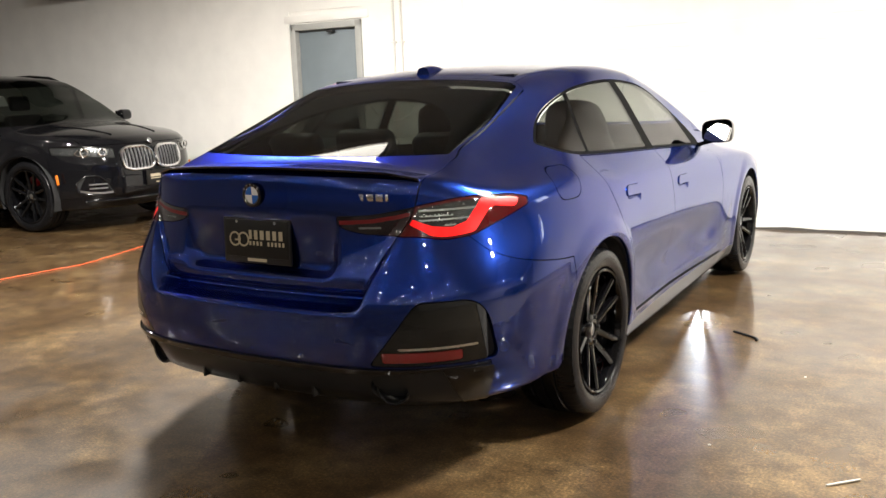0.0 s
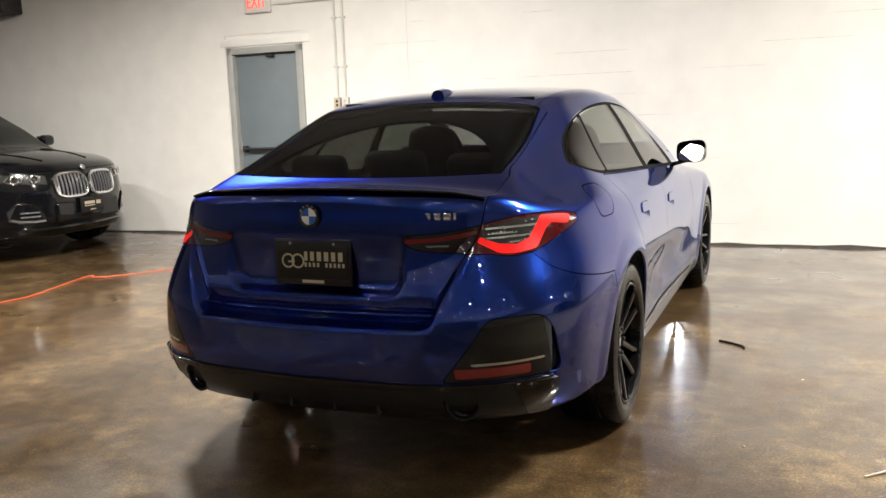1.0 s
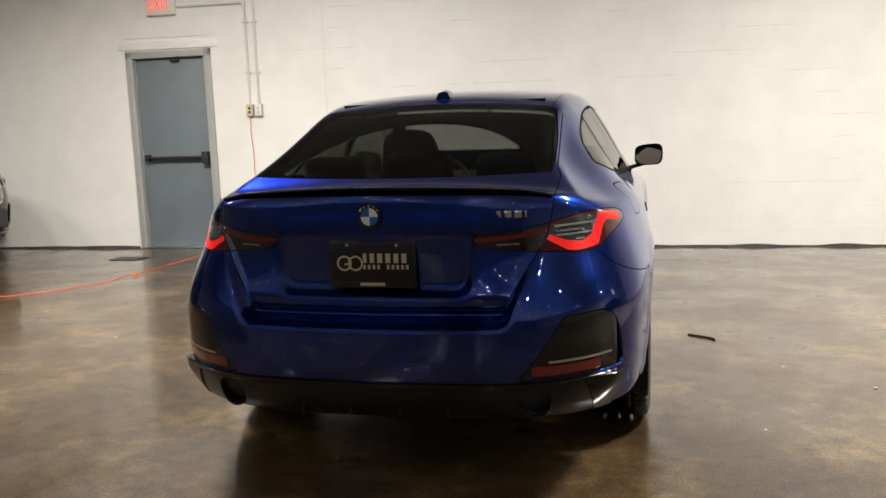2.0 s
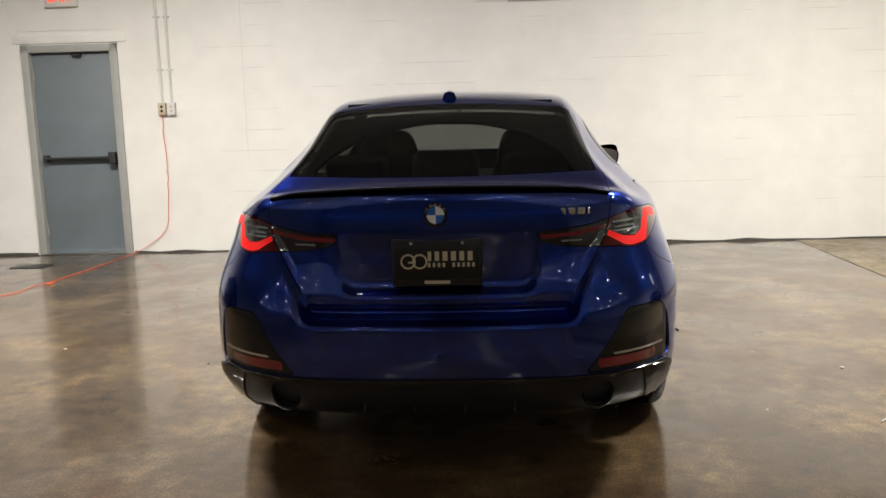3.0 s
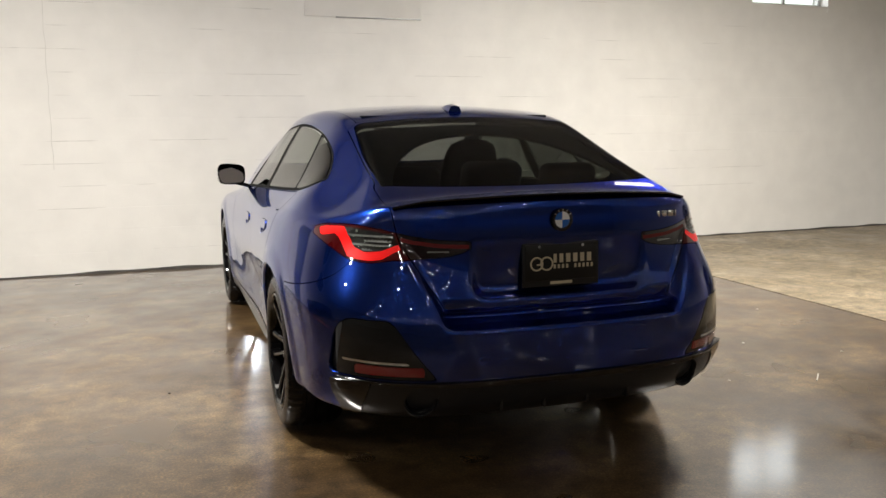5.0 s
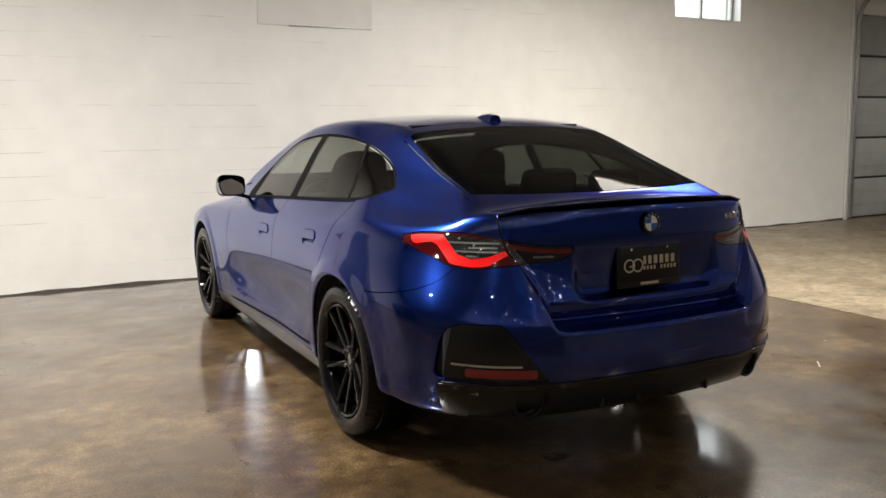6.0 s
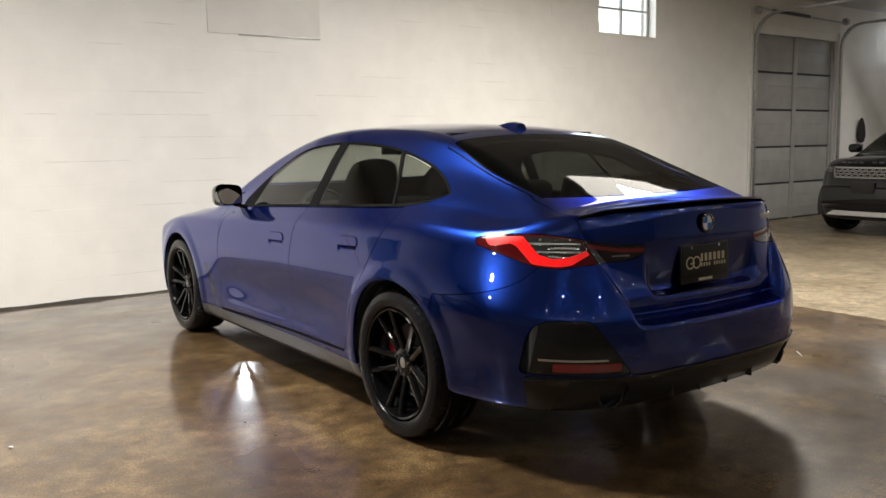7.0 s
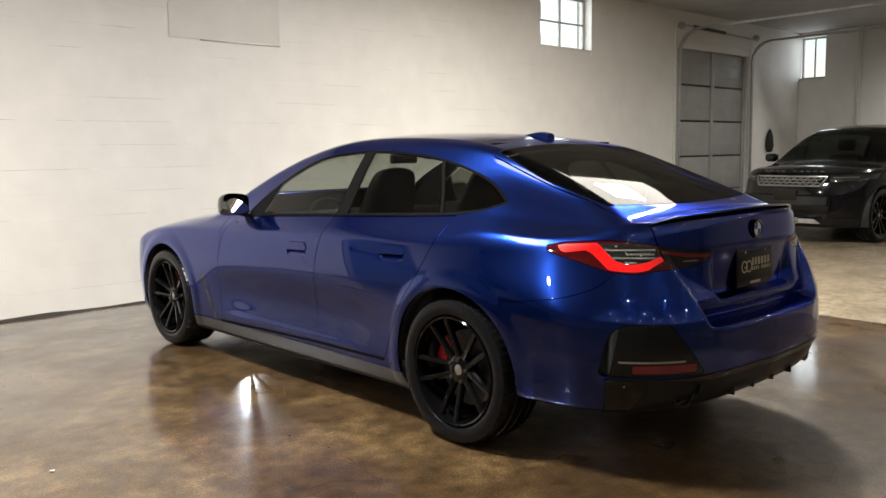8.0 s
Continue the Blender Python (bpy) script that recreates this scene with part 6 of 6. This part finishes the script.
def sectional_door():
    d = structure(new("garage_door"), "closed sectional roll-up door in dull painted steel", "garage door")
    d.matrix_world = wall_pose(GAR_W)
    w = GAR_E - GAR_W
    count = 5
    h = GAR_TOP / count
    for i in range(count):
        s = part("door_section", boxed((0.02, 0.06, i * h + 0.006), (w - 0.02, 0.105, (i + 1) * h - 0.006), 0.006), DOOR_STEEL, d)
        part("bottom_rail", boxed((0.02, 0.045, i * h + 0.004), (w - 0.02, 0.062, i * h + 0.024), 0.004), DARK_STEEL, s)
        for z in (0.33, 0.66):
            part("rib", boxed((0.10, 0.054, (i + z) * h - 0.006), (w - 0.10, 0.062, (i + z) * h + 0.006), 0.002), DOOR_STEEL, s)
    part("backing", boxed((0.0, 0.102, 0.0), (w, 0.112, GAR_TOP)), DARK_STEEL, d)
    for x in (0.02, w / 2 - 0.05, w - 0.12):
        part("stile", boxed((x, 0.038, 0.01), (x + 0.10, 0.06, GAR_TOP - 0.01), 0.004), DOOR_STEEL, d)
    for side, x in ((-1, -0.03), (1, w + 0.03)):
        pts = [(x, -0.05, 0.05), (x, -0.05, GAR_TOP - 0.1)] + [(x, -0.05 - 0.35 * (1 - math.cos(a)), GAR_TOP - 0.1 + 0.35 * math.sin(a)) for a in (0.3, 0.6, 0.9, 1.2, 1.57)] + [(x, -3.2, GAR_TOP + 0.27)]
        part("track", sweep([(p, (1, 0, 0), (0, 0.6, 0.8)) for p in pts], [(-0.03, -0.02), (0.03, -0.02), (0.03, 0.02), (-0.03, 0.02)]), GALV, d, "galvanised steel track")
        part("hanger", boxed((x - 0.02, -3.1, GAR_TOP + 0.27), (x + 0.02, -3.06, CEIL), 0.003), GALV, d)
    part("jamb", boxed((-0.11, -0.03, 0), (-0.06, 0.05, GAR_TOP + 0.35), 0.004), CONDUIT, d)
    part("torsion_bar", tubed([(-0.12, -0.10, GAR_TOP + 0.33), (w + 0.12, -0.10, GAR_TOP + 0.28)], 0.014), GALV, d)
    for x in (-0.08, w + 0.05):
        part("cable_drum", lathe([(-0.04, 0.0), (-0.04, 0.045), (-0.03, 0.055), (0.03, 0.055), (0.04, 0.045), (0.04, 0.0)], 20), GALV, d).data.transform(pose(x, -0.10, GAR_TOP + 0.31))
    part("spring", tubed([(0.3, -0.10, GAR_TOP + 0.325), (w * 0.55, -0.10, GAR_TOP + 0.31)], 0.026), DARK_STEEL, d)


sectional_door()
tagged(part("drain_pipe", tubed([(EAST - 0.05, 3.78, CEIL), (EAST - 0.05, 3.78, 0.0)], 0.04), CONDUIT), "painted drain pipe against the end wall", "pipe")
tagged(part("hose_bundle", lathe([(0.0, 0.0), (0.02, 0.05), (0.12, 0.075), (0.30, 0.06), (0.40, 0.03), (0.44, 0.0)], 20, "z"), DARK_TRIM), "dark hose bundle hanging on the white wall", "hose").matrix_world = wall_pose(11.70, 1.19) @ pose(0, -0.07, 0)
tagged(part("ceiling_duct", boxed((6.3, 0.6, 3.12), (9.8, 1.5, CEIL), 0.01), PAINT_CEIL, smooth=0), "grey boxed duct under the ceiling", "duct")
tagged(part("wall_heater", rounded((-0.55, -0.30, -0.25), (0.55, 0.0, 0.25), 0.02), DARK_STEEL), "dark unit heater fixed high on the wall", "heater").matrix_world = wall_pose(-7.85, 2.90)
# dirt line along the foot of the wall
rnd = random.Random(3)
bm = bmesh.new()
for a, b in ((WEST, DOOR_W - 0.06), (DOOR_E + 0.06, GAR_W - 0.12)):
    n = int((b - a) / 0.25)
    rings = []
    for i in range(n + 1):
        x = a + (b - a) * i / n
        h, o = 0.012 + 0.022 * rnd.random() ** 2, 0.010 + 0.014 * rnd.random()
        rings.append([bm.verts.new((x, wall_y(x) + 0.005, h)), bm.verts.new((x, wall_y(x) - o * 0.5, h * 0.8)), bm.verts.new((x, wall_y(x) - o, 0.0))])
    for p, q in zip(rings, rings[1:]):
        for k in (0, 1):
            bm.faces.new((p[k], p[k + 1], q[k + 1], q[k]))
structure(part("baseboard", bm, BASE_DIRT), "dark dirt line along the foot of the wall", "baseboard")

# ---- lamps of the hall ----
def ceiling_lamp(x, y, energy):
    m = pose(x, y, CEIL)
    t = thing("ceiling_lamp", "unseen small round ceiling lamp, some added as fill", "lamp", m, "ceiling lamps")
    part("housing", lathe([(0.0, 0.0), (0.0, 0.09), (-0.05, 0.09), (-0.072, 0.078), (-0.060, 0.064)], 24, "z"), SIGN_WHITE, t)
    part("lens", lathe([(-0.074, 0.0), (-0.074, 0.054), (-0.060, 0.064)], 24, "z"), LAMP_GLOW, t)
    if energy:
        lamp("fill_lamp_light", "SPOT", (x, y, CEIL - 0.09), (x, y, 0), energy, COOL, radius=0.06, cone=(radians(165), 0.6))


for x in (-10.5, -8.2, -5.9, -3.6, -1.3, 1.0, 3.3, 5.6, 7.9, 10.2):
    for y in (-3.4, -5.4, -7.4, -9.4, -11.4, -13.4, -15.4):
        ceiling_lamp(x, y, 0)
# four unseen lamps added as fill for the SUVs, floor and east wall
for x, y in ((-6.6, 0.8), (-4.9, 0.6), (5.6, 0.4), (10.9, 1.6)):
    ceiling_lamp(x, y, (170 if x < 0 else 110) if x < 7 else 300)


def light_panel(x, y, energy):
    t = thing("light_panel", "bright rectangular light panel under the ceiling", "lamp", pose(x, y, CEIL), "light panels")
    bm = bmesh.new()
    for lo, hi in (((-0.96, -0.41, -0.07), (-0.90, 0.41, 0)), ((0.90, -0.41, -0.07), (0.96, 0.41, 0)), ((-0.90, -0.41, -0.07), (0.90, -0.35, 0)), ((-0.90, 0.35, -0.07), (0.90, 0.41, 0))):
        box(bm, lo, hi)
    part("frame", bm, SIGN_WHITE, t)
    part("diffuser", boxed((-0.90, -0.35, -0.05), (0.90, 0.35, -0.02)), LAMP_PANEL, t)
    lamp("light_panel_light", "AREA", (x, y, CEIL - 0.06), (x, y, 0), energy, (1.0, 0.96, 0.89), size=0.55, size_y=0.35)


# daylight in the two windows
lamp("window_light", "AREA", ((WIN_W + WIN_E) / 2, wall_y(5.8) + 0.22, (WIN_LOW + WIN_TOP) / 2), ((WIN_W + WIN_E) / 2, 0, (WIN_LOW + WIN_TOP) / 2), 11, (0.93, 0.96, 1.0), size=WIN_E - WIN_W, size_y=WIN_TOP - WIN_LOW)
lamp("window_light", "AREA", (EAST + 0.22, 4.67, 2.97), (0, 4.67, 2.97), 5, (0.93, 0.96, 1.0), size=0.5, size_y=0.78)
LAMP_PANEL = glowing("lit panel diffuser", (1.0, 0.94, 0.84), 12.0)
light_panel(-2.45, 0.95, 330)
light_panel(3.25, 1.15, 360)
for side in (-1, 1):
    # the sill lamps throw a fan of light, cut by the ribs of their masks
    eye, aim = Vector((side * 0.805, 1.95, 0.150)), Vector((side * 1.05, 1.15, 0))
    lamp("sill_lamp_light", "SPOT", eye, aim, 11.0, (0.88, 0.94, 1.0), radius=0.0004, cone=(radians(44), 0.25))
    m = look(eye, aim)
    for k, (x, bend) in enumerate(((-0.0032, 0.002), (0.0002, -0.001), (0.0036, 0.001))):
        part("mask_rib", tubed([m @ Vector((x + bend * math.sin(q * 1.5), 0.010 * q, -0.020)) for q in (-1, -0.5, 0, 0.5, 1)], 0.0006, 6), DARK_TRIM, car)

# ---- the painted blocks of the long wall ----
def block_mesh(name, width, rnd):
    """A block's painted face: slightly dished, with worn edges."""
    bm = bmesh.new()
    h, e, s, d = 0.2, rnd.choice((0.0, 0.0, 0.003)), 0.0, 0.012
    outer = [bm.verts.new((x, 0.0, z)) for x, z in ((0, 0), (width, 0), (width, h), (0, h))]
    mid = [bm.verts.new((x, -d + 0.0012, z)) for x, z in ((0, 0), (width, 0), (width, h), (0, h))]
    face = [bm.verts.new((x, -d, z)) for x, z in ((s, e), (width - s, e), (width - s, h - e), (s, h - e))]
    for a, b in ((outer, mid), (mid, face)) if e else ((outer, face),):
        for i in range(4):
            bm.faces.new((a[i], a[(i + 1) % 4], b[(i + 1) % 4], b[i]))
    bm.faces.new(face)
    bmesh.ops.recalc_face_normals(bm, faces=bm.faces)
    data = bpy.data.meshes.new(name)
    bm.to_mesh(data)
    bm.free()
    data.materials.append(PAINT_WALL)
    return data


rnd = random.Random(11)
shapes = [block_mesh("block", 0.4, rnd) for _ in range(6)]
halves = [block_mesh("block", 0.2, rnd) for _ in range(3)]
rest_bm = bmesh.new()
row_depth = [0.0007 * rnd.random() for _ in range(20)]
placed = 0


def free_run(x0, x1, z0, z1):
    for a, b, lo, hi in ((DOOR_W - 0.06, DOOR_E + 0.06, 0, DOOR_TOP + 0.06), (WIN_W, WIN_E, WIN_LOW, WIN_TOP), (GAR_W - 0.12, GAR_E + 0.06, 0, GAR_TOP)):
        if x0 < b - 1e-4 and x1 > a + 1e-4 and z0 < hi - 1e-4 and z1 > lo + 1e-4:
            return (a, b)
    return None


for row in range(17):
    z = 0.2 * row
    x = WEST + (0.2 if row % 2 else 0.0)
    while x < EAST - 0.1:
        wide = 0.4
        hit = free_run(x, x + wide, z, min(z + 0.2, CEIL))
        if hit:
            if x >= hit[0] - 1e-3 or hit[0] - x < 0.06:
                x = hit[1]
                continue
            wide = hit[0] - x
        depth = row_depth[row] + (0.0016 * rnd.random() if rnd.random() < 0.10 else 0.0)
        near = -3.3 < x < 3.8 and z < 2.9 and abs(wide - 0.4) < 1e-3 and placed < 300
        m = pose(x, wall_y(x) + 0.012 + depth, z, rnd.uniform(-0.02, 0.01), 0, WALL_TURN)
        if near:
            ob = new("block", rnd.choice(shapes))
            ob.parent, ob.matrix_world = wall_north, m
            placed += 1
        else:
            t = rest_bm.verts
            h, e, s, d = 0.2, rnd.choice((0.0, 0.0, 0.003)), 0.0, 0.012
            rings = [[t.new(m @ Vector((px, py, pz))) for px, pz in q] for q, py in (([(0, 0), (wide, 0), (wide, h), (0, h)], 0.0), ([(0, 0), (wide, 0), (wide, h), (0, h)], -d + 0.0012), ([(s, e), (wide - s, e), (wide - s, h - e), (s, h - e)], -d))]
            if not e:
                rings = [rings[0], rings[2]]
            for a, b in zip(rings, rings[1:]):
                for i in range(4):
                    rest_bm.faces.new((a[i], a[(i + 1) % 4], b[(i + 1) % 4], b[i]))
            rest_bm.faces.new(rings[-1])
        x += wide
rest_bm.normal_update()
bmesh.ops.recalc_face_normals(rest_bm, faces=rest_bm.faces)
tagged(part("blocks", rest_bm, PAINT_WALL, wall_north, "painted concrete blocks", 0), kind="stuff")


# ---- open joints and scuffs in the paint of the long wall ----
def mortar_lines():
    bm = bmesh.new()
    rnd = random.Random(5)
    runs = [(-2.2 + 0.02 * rnd.random(), 0.2 * k, 0.12 + 0.3 * rnd.random()) for k in range(3, 14)]
    runs += [(rnd.uniform(-3.0, 5.0), 0.2 * rnd.randrange(1, 16), rnd.uniform(0.12, 0.75)) for _ in range(70)]
    for x, z, wide in runs:
        if free_run(x, x + wide, z - 0.05, z + 0.05):
            continue
        n = max(2, int(wide / 0.05))
        top, low = [], []
        for i in range(n + 1):
            px = x + wide * i / n
            thick = 0.0018 * (0.25 + rnd.random()) * (0.3 if i in (0, n) else 1.0)
            zc = z + rnd.uniform(-0.0012, 0.0012)
            p = Vector((px, wall_y(px) - 0.0012, 0))
            top.append(bm.verts.new((p.x, p.y, zc + thick)))
            low.append(bm.verts.new((p.x, p.y, zc - thick)))
        for i in range(n):
            bm.faces.new((low[i], low[i + 1], top[i + 1], top[i]))
    out = bmesh.ops.extrude_face_region(bm, geom=bm.faces[:])["geom"]
    bmesh.ops.translate(bm, vec=(0, 0.004, 0), verts=[g for g in out if isinstance(g, bmesh.types.BMVert)])
    bmesh.ops.recalc_face_normals(bm, faces=bm.faces)
    return bm


tagged(part("mortar_lines", mortar_lines(), MORTAR, wall_north, "grey open joints between painted blocks", 0), kind="stuff")
crack = [(-2.21 + 0.006 * math.sin(2.3 * k), wall_y(-2.21) - 0.001, 0.95 + 0.12 * k) for k in range(16)]
part("wall_crack", tubed(crack, 0.0016, 6), MORTAR, wall_north, "thin grey vertical crack")
